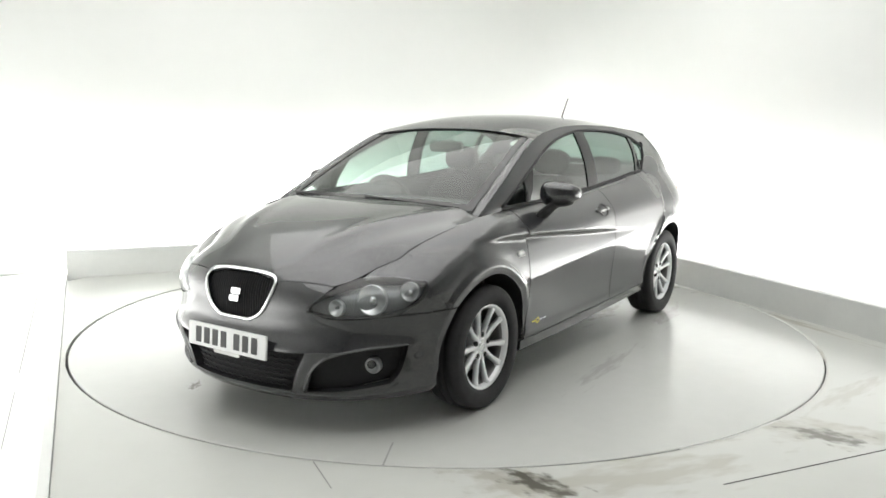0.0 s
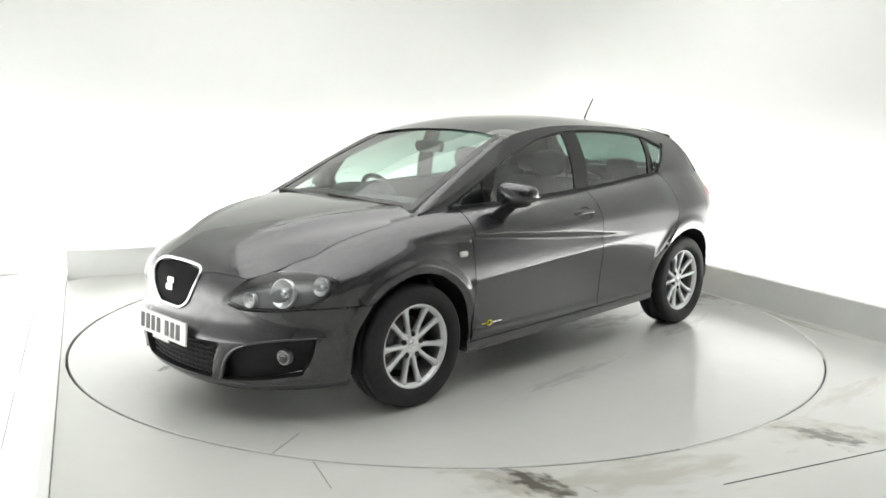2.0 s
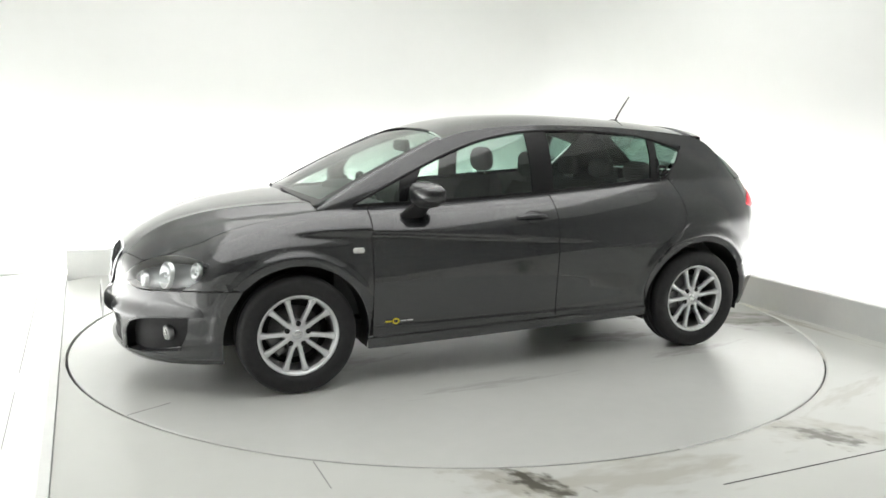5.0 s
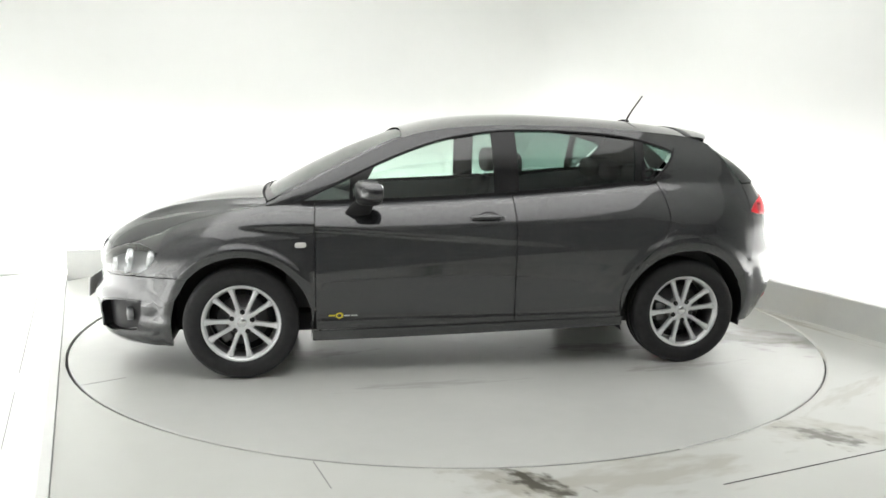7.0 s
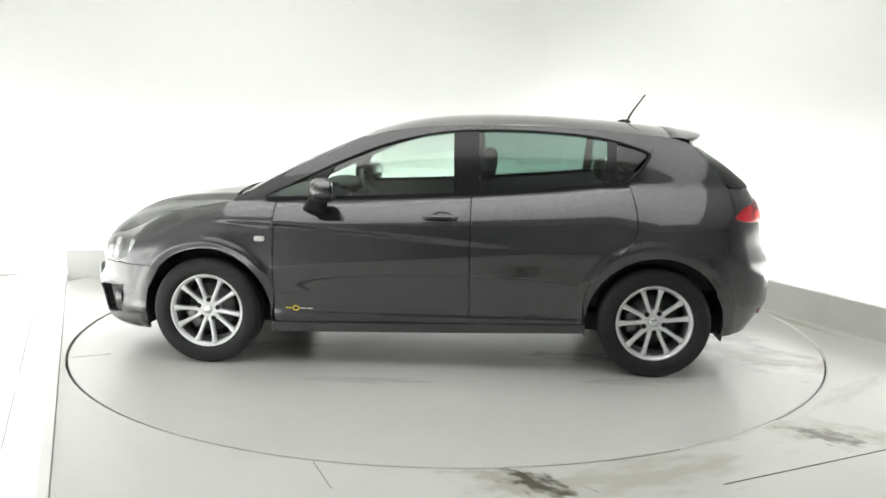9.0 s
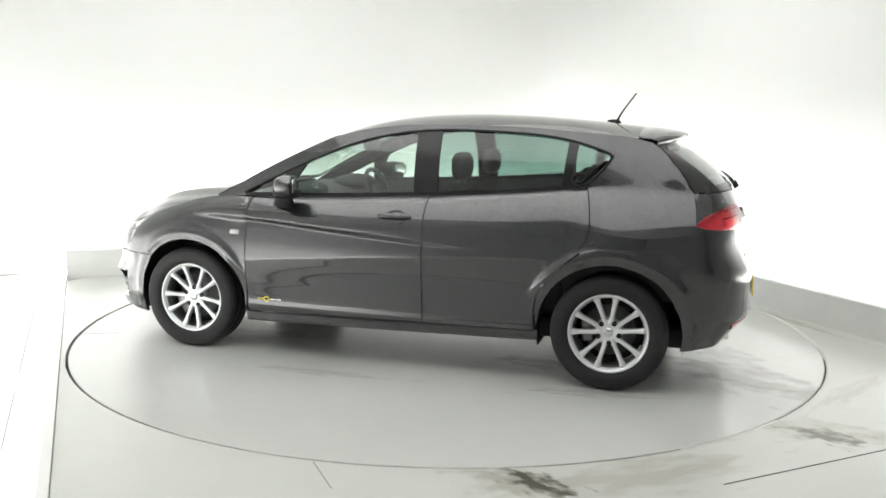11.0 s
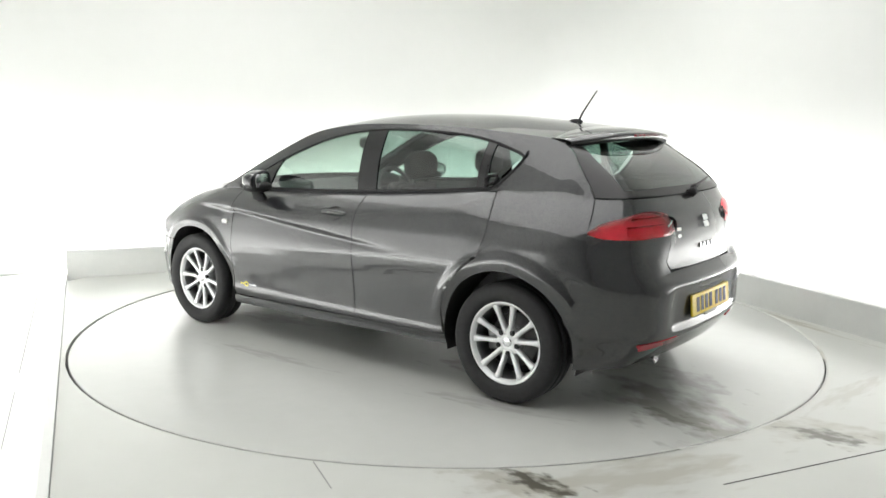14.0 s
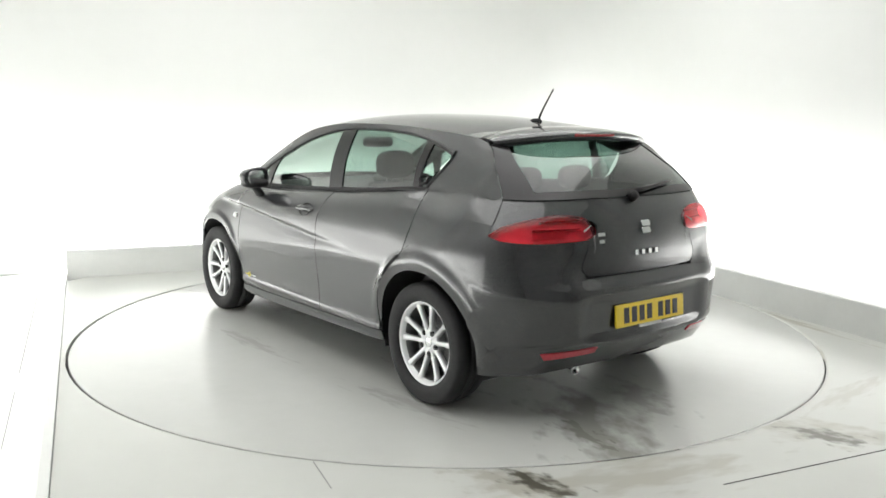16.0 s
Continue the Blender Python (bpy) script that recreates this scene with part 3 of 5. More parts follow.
def make_front_bumper(bm):
    end = sx(arch_at(1.289, RB, 0.30, 1))
    aend = lambda z: (sx(arch_at(1.289, RB, z, 1)), z)
    # lip below
    lower_patch(bm, [(0, 0.165), (fy(0.3), 0.165), (sx(1.9), 0.172), (sx(1.75), 0.175), (end, 0.18)],
                [(0, 0.213), (fy(0.335), 0.215), FOG_IN[0], (fy(0.56), 0.224), FOG_OUT[0], (end, 0.268)],
                [(0, 0.165), (0, 0.213)], [(end, 0.18), (end, 0.268)], 60, 6)
    # post between the openings
    lower_patch(bm, [LG_SIDE[0], FOG_IN[0]], [LG_SIDE[-1], FOG_IN[-1]], LG_SIDE, FOG_IN, 8, 14, bulge=0.008)
    # behind the lamp opening, to the arch
    lower_patch(bm, [FOG_OUT[0], (end, 0.268)], [FOG_OUT[-1], aend(0.44)], FOG_OUT, [(end, 0.268), aend(0.34), aend(0.44)], 10, 10)
    # band over the openings
    low = [(0, 0.400), (fy(0.25), 0.402), LG_SIDE[-1], FOG_IN[-1], (fy(0.64), 0.424), FOG_OUT[-1], aend(0.44)]
    top = [(0, 0.520), GRILLE_SIDE[0], (fy(0.25), 0.540), HL_BOTTOM[0], (fy(0.50), 0.556), (fy(0.62), 0.554), (sx(1.86), 0.565), aend(BUMP_Z)]
    lower_patch(bm, low, top, [(0, 0.400), (0, 0.520)], [aend(0.44), aend(BUMP_Z)], 60, 16)
    # nose between grille and lamp
    lower_patch(bm, [GRILLE_SIDE[0], (fy(0.25), 0.540), HL_BOTTOM[0]], [GRILLE_SIDE[-1], (fy(0.30), 0.706), (fy(0.42), 0.703), (fy(0.52), 0.692)],
                GRILLE_SIDE, [HL_BOTTOM[0], HL_TOP[0], HL_TOP[1], (fy(0.52), 0.692)], 14, 12)


def make_fender(bm):
    tip = HL_TOP[-1]
    seam = (sx(arch_at(1.289, RB, BUMP_Z + 2 * G, 1)), BUMP_Z + 2 * G)
    a_s = math.degrees(math.atan2(BUMP_Z + 2 * G - 0.30, seam and arch_at(1.289, RB, BUMP_Z + 2 * G, 1) - 1.289))
    arc = arch_arc(1.289, RB, a_s, 186)
    back = [arc[-1], (sx(DOOR_F + G), 0.42), (sx(DOOR_F + G), 0.65), (sx(DOOR_F + G), Z_TOP(DOOR_F))]
    top = top_edge(1.735, DOOR_F + G)
    lower_patch(bm, arc, top, [arc[0], (sx(1.71), 0.64), tip, top[0]], back, 48, 34)
    lower_patch(bm, [(sx(1.86), 0.5715), arc[0]], [(sx(1.86), 0.577), (sx(1.775), 0.629), (sx(1.735), 0.696), tip],
                [(sx(1.86), 0.5715), (sx(1.86), 0.577)], [arc[0], (sx(1.71), 0.64), tip], 10, 6)
    lower_patch(bm, [HL_TOP[3], HL_TOP[4], tip], top_edge(1.93, 1.735), [HL_TOP[3], (sx(1.93), Z_TOP(1.93))], [tip, top[0]], 12, 4)


def make_front_door(bm):
    f, b = sx(DOOR_F - G), sx(DOOR_B + G)
    lower_patch(bm, [(f, sill_z(DOOR_F)), (b, sill_z(DOOR_B))], top_edge(DOOR_F - G, DOOR_B + G),
                [(f, sill_z(DOOR_F)), (f, Z_TOP(DOOR_F))], [(b, sill_z(DOOR_B)), (b, Z_TOP(DOOR_B))], 48, 76)


REAR_DOOR_EDGE = [(sx(-0.888), 0.299), (sx(-0.884), 0.42), (sx(-0.922), 0.54), (sx(-1.02), 0.655), (sx(-1.12), 0.745), (sx(-1.165), 0.86), (sx(-1.155), 0.98), (sx(-1.13), Z_TOP(-1.13))]


def make_rear_door(bm):
    f = sx(DOOR_B - G)
    lower_patch(bm, [(f, sill_z(DOOR_B)), REAR_DOOR_EDGE[0]], top_edge(DOOR_B - G, -1.13),
                [(f, sill_z(DOOR_B)), (f, Z_TOP(DOOR_B))], REAR_DOOR_EDGE, 40, 70)


TL_BOTTOM = [(sx(-1.722), 0.904), (sx(-1.80), 0.886), (ry(0.66), 0.878), (ry(0.52), 0.880), (ry(0.40), 0.886), (ry(0.345), 0.910)]
TL_TOP = [(sx(-1.722), 0.912), (sx(-1.80), 0.958), (ry(0.66), 0.995), (ry(0.52), 1.002), (ry(0.41), 0.988), (ry(0.345), 0.955)]
TG_SIDE = [(ry(0.40), 0.715), (ry(0.435), 0.76), (ry(0.40), 0.84), TL_BOTTOM[-2]]


def make_quarter(bm):
    gap = 2 * G
    edge = [(s + gap, z) for s, z in REAR_DOOR_EDGE]
    # forward tongue between door and arch, over the arch, down to the bumper seam
    arc = arch_arc(-1.289, RF, 5, 150, 10)
    right = [arc[-1], (sx(-1.70), 0.60), (sx(-1.722), 0.72), (sx(-1.722), 0.908), (sx(-1.735), 1.0), (sx(-1.74), Z_TOP(-1.74))]
    g = coons(arc, top_edge(-1.13 - gap, -1.74), [arc[0]] + edge[1:], right, 36, 44)
    add_patch(bm, g, skin)
    # rear pillar, grown out of the panel's upper edge
    foot = [skin(*c) for c in g[-1]]
    xc = CORNER.x + 0.004
    rear_edge = [(xc, belt(xc).z)] + [(x, rail(x).z) for x in (xc * 0.67 - 0.485, xc * 0.33 - 0.971)] + [(-1.45, rail(-1.45).z)]
    low = [(q.x, belt(q.x).z) for q in foot]
    h = coons(low, [(-1.262, 1.25), (-1.30, rail(-1.30).z), (-1.45, rail(-1.45).z)],
              [low[0], (-1.139, 1.108), (-1.15, 1.115), (-1.22, 1.19), (-1.262, 1.25)], [low[-1]] + rear_edge[1:], 36, 26)
    pts = [[upper(*c) for c in row] for row in h]
    shift = [a - b for a, b in zip(foot, pts[0])]
    ring_sheet(bm, [[q + d * (1 - k / 26) ** 2 for q, d in zip(row, shift)] for k, row in enumerate(pts)])


BUMPER_TOP = [(sx(-1.715), 0.6865), (ry(0.70), 0.6875), (ry(0.50), 0.694), (ry(0.40) - G, 0.701)]


def make_tail_side(bm):
    """Body corner round the tail lamp: below it, and the strip over it."""
    lower_patch(bm, BUMPER_TOP, TL_BOTTOM[:5],
                [(sx(-1.715), 0.6865), (sx(-1.722), 0.80), TL_BOTTOM[0]], BUMPER_TOP[-1:] + [(s - 2 * G, z) for s, z in TG_SIDE[1:3]] + TG_SIDE[3:], 16, 12)


def make_rear_bumper(bm):
    st = lambda z: (sx(arch_at(-1.289, RF, z, -1)), z)
    lo = [st(0.24), (sx(-1.80), 0.245), (ry(0.66), 0.25), (ry(0.35), 0.27), (S_END, 0.275)]
    mid = [st(0.392), (sx(-1.80), 0.392), (ry(0.66), 0.392), (ry(0.35), 0.392), (S_END, 0.392)]
    lower_patch(bm, lo, mid, [st(0.24), st(0.32), st(0.392)], [(S_END, 0.275), (S_END, 0.392)], 30, 8)
    arc = [st(0.392), st(0.44), st(0.495), (sx(-1.695), 0.60), (sx(-1.715), 0.6865)]
    lower_patch(bm, mid, BUMPER_TOP + [(ry(0.30), 0.705), (S_END, 0.706)],
                arc, [(S_END, 0.392), (S_END, 0.55), (S_END, 0.62), (S_END, 0.706)], 30, 16)


def make_tailgate(bm):
    lower_patch(bm, [TG_SIDE[0], (ry(0.2), 0.712), (S_END, 0.712)], [TL_BOTTOM[-2], TL_BOTTOM[-1], TL_TOP[-1], TL_TOP[-2], (ry(0.25), 0.990), (S_END, 0.990)],
                TG_SIDE, [(S_END, 0.712), (S_END, 0.85), (S_END, 0.990)], 18, 12)
    lower_patch(bm, [TL_TOP[0], TL_TOP[1], TL_TOP[2], TL_TOP[3], TL_TOP[4], (ry(0.25), 0.990), (S_END, 0.990)],
                [(sx(-1.745), 1.062), (sx(-1.85), 1.062), (ry(0.5), 1.062), (ry(0.25), 1.062), (S_END, 1.062)],
                [TL_TOP[0], (sx(-1.742), 1.0), (sx(-1.745), 1.062)], [(S_END, 0.990), (S_END, 1.062)], 30, 6)


def make_sill(bm):
    x0, x1 = 0.905, -0.905
    lower_patch(bm, [(sx(x0), 0.196), (sx(x1), 0.240)], [(sx(x0), sill_z(x0) - 0.007), (sx(x1), sill_z(x1) - 0.007)],
                [(sx(x0), 0.196), (sx(x0), sill_z(x0) - 0.007)], [(sx(x1), 0.240), (sx(x1), sill_z(x1) - 0.007)], 20, 6)


# window opening of the side, as (x, z)
DLO_TOP = [(0.955, 0.978), (0.78, 1.062), (0.52, 1.182), (0.31, 1.266), (0.10, 1.326), (-0.18, 1.366), (-0.51, 1.370), (-0.85, 1.350), (-1.05, 1.318), (-1.262, 1.250)]
DLO_TOP_FN = line_fn(sorted(DLO_TOP))


def dlo_low(x):
    return float(np.interp(x, BELT_X, BELT_Z)) + 0.012


def dlo_rear(z):
    return float(np.interp(z, [1.07, 1.10, 1.18, 1.25], [-1.09, -1.135, -1.215, -1.262]))


def pane(x0, x1, x0t, x1t, nu=16, nv=12, offset=-0.006):
    """A side window pane between lower ends x0, x1 and upper ends x0t, x1t."""
    def make(bm):
        lo = [(x0 + (x1 - x0) * k / 6, dlo_low(x0 + (x1 - x0) * k / 6) + 0.004) for k in range(7)]
        hi = [(x0t + (x1t - x0t) * k / 6, DLO_TOP_FN(x0t + (x1t - x0t) * k / 6)) for k in range(7)]
        upper_patch(bm, lo, hi, [lo[0], hi[0]], [lo[-1], hi[-1]], nu, nv, offset)
    return make


def make_rail_frame(bm):
    """Painted pillar and cant rail over the side windows."""
    xs = [1.15, 0.98, 0.72, 0.40, 0.15, -0.2, -0.7, -1.1]
    hi = [(x, rail(x).z) for x in xs] + [(-1.30, rail(-1.30).z)]
    lo = [(1.15, belt(1.15).z)] + DLO_TOP
    upper_patch(bm, lo, hi, [lo[0], hi[0]], [lo[-1], hi[-1]], 60, 6)
    # strip under the window's front corner
    upper_patch(bm, [(1.15, belt(1.15).z), (1.05, belt(1.05).z), (0.955, belt(0.955).z)], [(1.15, belt(1.15).z + 0.001), (1.05, 0.965), DLO_TOP[0]],
                [(1.15, belt(1.15).z), (1.15, belt(1.15).z + 0.001)], [(0.955, belt(0.955).z), DLO_TOP[0]], 6, 2)
    # web behind the window's lower corner
    upper_patch(bm, [(-1.09, belt(-1.09).z), (-1.133, belt(-1.133).z)], [(-1.09, 1.083), (-1.133, 1.106)],
                [(-1.09, belt(-1.09).z), (-1.09, 1.083)], [(-1.133, belt(-1.133).z), (-1.133, 1.106)], 3, 3)


def strip(x0, x1, x0t, x1t):
    def make(bm):
        lo = [(x0, dlo_low(x0)), (x1, dlo_low(x1))]
        hi = [(x0t, DLO_TOP_FN(x0t)), (x1t, DLO_TOP_FN(x1t))]
        upper_patch(bm, lo, hi, [lo[0], hi[0]], [lo[1], hi[1]], 4, 12, 0.0005)
    return make


def make_belt_trim(bm):
    xs = np.linspace(0.955, -1.095, 14)
    upper_patch(bm, [(x, float(np.interp(x, BELT_X, BELT_Z)) + 0.001) for x in xs], [(x, dlo_low(x) + 0.006) for x in xs],
                [(xs[0], dlo_low(xs[0]) - 0.011), (xs[0], dlo_low(xs[0]) + 0.006)], [(xs[-1], dlo_low(xs[-1]) - 0.011), (xs[-1], dlo_low(xs[-1]) + 0.006)], 40, 2, 0.003)


# roof, screens and bonnet span both sides; made over (x run, y share)
ROOF_C = line_fn([(-1.50, 1.388), (-1.3, 1.415), (-1.0, 1.444), (-0.7, 1.461), (-0.4, 1.468), (-0.1, 1.458), (0.15, 1.428), (0.36, 1.374)])


def sheet_between(bm, rows_fn, nu, nv):
    """rows_fn(u, v) with u along the car 0..1 and v across -1..1."""
    ring_sheet(bm, [[rows_fn(i / nu, -1 + 2 * j / nv) for j in range(nv + 1)] for i in range(nu + 1)])


def roof_pt(u, v):
    x = 0.385 - 1.845 * u
    r = rail(x)
    xc = 0.355 - 1.825 * u
    c = ROOF_C(xc)
    return Vector((xc + (x - xc) * v * v, r.y * v, c + (r.z - c) * abs(v) ** 2.6))


def screen_pt(u, v):
    """Windscreen: u from the cowl to the roof."""
    xr = 1.135 - 0.745 * u
    r = rail(xr)
    c = Vector((1.215 - 0.86 * u, 0, 0.978 + 0.393 * u + 0.030 * math.sin(math.pi * u)))
    w = 1 - abs(v) ** 2.2
    return Vector((r.x + (c.x - r.x) * w, r.y * v * 0.985, r.z + (c.z - r.z) * w - 0.004))


def rear_screen_pt(u, v):
    """Rear window: u from the spoiler down to the tailgate."""
    xr = -1.45 + (CORNER.x + 1.45) * u
    r = rail(xr)
    c = Vector((-1.47 - 0.418 * u - 0.02 * math.sin(math.pi * u), 0, 1.355 - 0.290 * u + 0.02 * math.sin(math.pi * u)))
    w = 1 - abs(v) ** 2.4
    q = Vector((r.x + (c.x - r.x) * w, r.y * v, r.z + (c.z - r.z) * w))
    low = Vector((CORNER.x + (-1.888 - CORNER.x) * w, CORNER.y * v, CORNER.z + (1.065 - CORNER.z) * w))
    return q + (tail_top(CORNER.y * v) + Vector((0, 0, 0.004)) - low) * step(0.2, 1.0, u)


BONNET_C = line_fn([(1.12, 1.003), (1.3, 0.990), (1.5, 0.965), (1.7, 0.925), (1.85, 0.878), (1.97, 0.820), (2.05, 0.768), (2.095, 0.725)])


NOSE_TOP = [(0, 0.724), (fy(0.11), 0.720), GRILLE_SIDE[-1], (fy(0.30), 0.706), (fy(0.42), 0.703), (fy(0.52), 0.692)]
BONNET_FRONT = edge_pts(NOSE_TOP, 40)
BONNET_SIDE = edge_pts([NOSE_TOP[-1], (fy(0.565), 0.703), (fy(0.64), 0.729)] + top_edge(1.92, 1.145, 6), 60)


def bonnet_pt(u, v):
    a, sg = abs(v), (1 if v >= 0 else -1)
    k = u * 60
    i = min(int(k), 59)
    e = skin(*(BONNET_SIDE[i] + (BONNET_SIDE[i + 1] - BONNET_SIDE[i]) * (k - i)))
    xc = 2.088 - 0.895 * u ** 1.05
    zc = BONNET_C(xc)

    def raw(w):
        z2 = zc + (e.z + 0.002 - zc) * w ** 3.5
        ridge = 0.40 + 0.40 * u
        fade = step(0.0, 0.45, u)
        z2 += (0.016 * math.exp(-((w - ridge) / 0.065) ** 2) * (1 - u * 0.5) - 0.008 * math.exp(-((w - ridge - 0.17) / 0.09) ** 2)) * fade
        return Vector((xc + (e.x - xc) * w ** 2, (e.y - 0.004) * w, z2))
    q = raw(a)
    if u < 0.2:
        k = a * 40
        i = min(int(k), 39)
        f = skin(*(BONNET_FRONT[i] + (BONNET_FRONT[i + 1] - BONNET_FRONT[i]) * (k - i)))
        x0, z0 = 2.088, BONNET_C(2.088)
        e0 = skin(*BONNET_SIDE[0])
        r0 = Vector((x0 + (e0.x - x0) * a ** 2, (e0.y - 0.004) * a, z0 + (e0.z + 0.002 - z0) * a ** 3.5))
        q = q + (f + Vector((0, 0, 0.004)) - r0) * (1 - step(0.0, 0.2, u))
    return Vector((q.x, q.y * sg, q.z))
# ---- the car, assembled ----
def frame_on(s, z):
    """A pose on the body skin: x along the run, y up the skin, z outwards."""
    q = skin(s, z)
    a = (skin(s + 0.01, z) - skin(s - 0.01, z)).normalized()
    b = (skin(s, z + 0.01) - skin(s, z - 0.01)).normalized()
    n = a.cross(b)
    if n.dot(q - Vector((max(-1.2, min(1.2, q.x)), 0, 0.5))) < 0:
        n = -n
    n.normalize()
    b = n.cross(a).normalized()
    m = Matrix((a, b, n)).transposed().to_4x4()
    return Matrix.Translation(q) @ m


def xform(bm, m, flip=False):
    bmesh.ops.transform(bm, matrix=m, verts=bm.verts)
    if flip:
        for v in bm.verts:
            v.co.y = -v.co.y
        bmesh.ops.reverse_faces(bm, faces=bm.faces[:])
    return bm


def rounded_slab(bm, w, h, d, r, n=5, cx=0.0, cy=0.0, z0=0.0):
    """A slab with rounded corners in the x-y plane, raised along z."""
    ring = []
    for qx, qy, a0 in ((1, 1, 0), (-1, 1, 90), (-1, -1, 180), (1, -1, 270)):
        for k in range(n + 1):
            a = radians(a0 + 90 * k / n)
            ring.append((cx + qx * (w / 2 - r) + r * math.cos(a), cy + qy * (h / 2 - r) + r * math.sin(a)))
    e = min(d * 0.3, r * 0.4)
    rows = []
    for sc, z in ((0, z0), (0, z0 + d - e), (e, z0 + d)):
        rows.append([(cx + (x - cx) * (1 - 2 * sc / w), cy + (y - cy) * (1 - 2 * sc / h), z) for x, y in ring])
    vv = ring_sheet(bm, rows, closed=True)
    bm.faces.new(vv[-1])
    bm.faces.new(vv[0][::-1])


def ellipsoid(bm, c, rx, ry_, rz, n=20, m=12, power=1.0):
    rows = []
    for i in range(m + 1):
        a = math.pi * (i / m - 0.5)
        ca, sa = math.cos(a), math.sin(a)
        ca = math.copysign(abs(ca) ** power, ca)
        sa = math.copysign(abs(sa) ** power, sa)
        row = []
        for k in range(n):
            t = 2 * math.pi * k / n
            ct, st = math.cos(t), math.sin(t)
            row.append((c[0] + rx * max(ca, 0.002) * math.copysign(abs(ct) ** power, ct), c[1] + ry_ * max(ca, 0.002) * math.copysign(abs(st) ** power, st), c[2] + rz * sa))
        rows.append(row)
    ring_sheet(bm, rows, closed=True)


def build_wheel(parent, x, side, rear):
    """Ten-spoke alloy wheel; the rim carries tyre, spokes, bolts and cap. Outwards is +y before the turn."""
    bm = bmesh.new()
    lathe(bm, [(0.190, -0.09), (0.196, -0.085), (0.188, -0.06), (0.184, 0.03), (0.192, 0.058), (0.199, 0.070), (0.206, 0.080), (0.2135, 0.083), (0.2175, 0.080), (0.2175, 0.070)], 64)
    # barrel faces take the dark metal: shade behind the spokes put into colour
    for f in bm.faces:
        q = f.calc_center_median()
        f.material_index = 1 if math.hypot(q.x, q.z) < 0.1925 and q.y < 0.06 else 0
    rim = part("wheel", bm, [ALLOY, DARKMETAL], parent, "ten-spoke silver alloy wheel")
    rim.location = (x, side * 0.762, 0.312)
    if side < 0:
        rim.rotation_euler[2] = math.pi
    rim.rotation_euler[1] = radians(31.5 if not rear else 5.5) * side
    bm = bmesh.new()
    lathe(bm, [(0.203, -0.088), (0.222, -0.098), (0.262, -0.1025), (0.292, -0.098), (0.306, -0.088), (0.3125, -0.070), (0.314, -0.03), (0.3085, -0.028), (0.3085, -0.022),
               (0.3145, -0.020), (0.3145, 0.020), (0.3085, 0.022), (0.3085, 0.028), (0.314, 0.03), (0.3125, 0.070), (0.306, 0.088), (0.297, 0.0955), (0.290, 0.0985),
               (0.284, 0.0995), (0.262, 0.1025), (0.240, 0.1005), (0.236, 0.0985), (0.226, 0.094), (0.2165, 0.084), (0.211, 0.070)], 72)
    part("tyre", bm, RUBBER, rim, "black road tyre")
    spoke = bmesh.new()
    rows = []
    for k in range(11):
        t = k / 10
        r = 0.036 + 0.166 * t
        w = 0.0130 - 0.0024 * math.sin(math.pi * min(1.0, t * 1.1)) + 0.005 * max(0.0, t - 0.8) / 0.2
        y = 0.052 + 0.020 * t ** 1.6
        dd = 0.030 - 0.010 * t
        rows.append([(r, y - dd, -w * 1.30), (r, y - 0.007, -w * 1.05), (r, y - 0.0015, -w * 0.80), (r, y, -w * 0.45), (r, y, w * 0.45), (r, y - 0.0015, w * 0.80), (r, y - 0.007, w * 1.05), (r, y - dd, w * 1.30)])
    vv = ring_sheet(spoke, rows, closed=True)
    spoke.faces.new(vv[0])
    spoke.faces.new(vv[-1])
    bmesh.ops.recalc_face_normals(spoke, faces=spoke.faces)
    first = None
    for k in range(10):
        if first is None:
            first = part("spoke", spoke, ALLOY, rim)
            ob = first
        else:
            ob = new("spoke", first.data)
            ob.parent = rim
        ob.rotation_euler[1] = radians(36 * k + (2.5 if k % 2 else -2.5))
    # hub round a dished middle; flat dark discs paint the shade of five bolt pockets
    bm = bmesh.new()
    lathe(bm, [(0.026, 0.050), (0.034, 0.0535), (0.042, 0.0525), (0.046, 0.048), (0.046, 0.01), (0.03, -0.02)], 40)
    part("hub", bm, ALLOY, rim)
    bm = bmesh.new()
    lathe(bm, [(0.044, 0.0515), (0.062, 0.0505), (0.069, 0.0475), (0.073, 0.040), (0.076, 0.0), (0.05, -0.02)], 40)
    part("hub_flange", bm, ALLOY, rim)
    bm = bmesh.new()
    lathe(bm, [(0.001, 0.0580), (0.018, 0.0575), (0.0245, 0.055), (0.027, 0.049)], 28)
    part("centre_cap", bm, CHROME, rim, "bright hub cap")
    for k in range(5):
        a = radians(72 * k + 54)
        at = (0.0585 * math.cos(a), 0.0, 0.0585 * math.sin(a))
        bm = bmesh.new()
        lathe(bm, [(0.0005, 0.0545), (0.0085, 0.0545), (0.0105, 0.0552), (0.0130, 0.0552), (0.0140, 0.0535), (0.0140, 0.030)], 16)
        b = part("bolt_pocket_shade", bm, GLOSS_BLACK, rim, "flat dark disc painted as the shade of a bolt pocket")
        b.location = at
        bm = bmesh.new()
        lathe(bm, [(0.0005, 0.0565), (0.0045, 0.0565), (0.0056, 0.0550), (0.0056, 0.052)], 6)
        b = part("wheel_bolt", bm, TRIM, rim, "dark recessed wheel bolt")
        b.location = at
    bm = bmesh.new()
    lathe(bm, [(0.001, -0.005), (0.07, -0.005), (0.075, -0.018), (0.140, -0.018), (0.141, -0.034), (0.05, -0.034)], 44)
    part("brake_disc", bm, DARKMETAL, rim, "grey iron brake disc")
    # dark disc added behind the brake, standing in for shade between the spokes
    bm = bmesh.new()
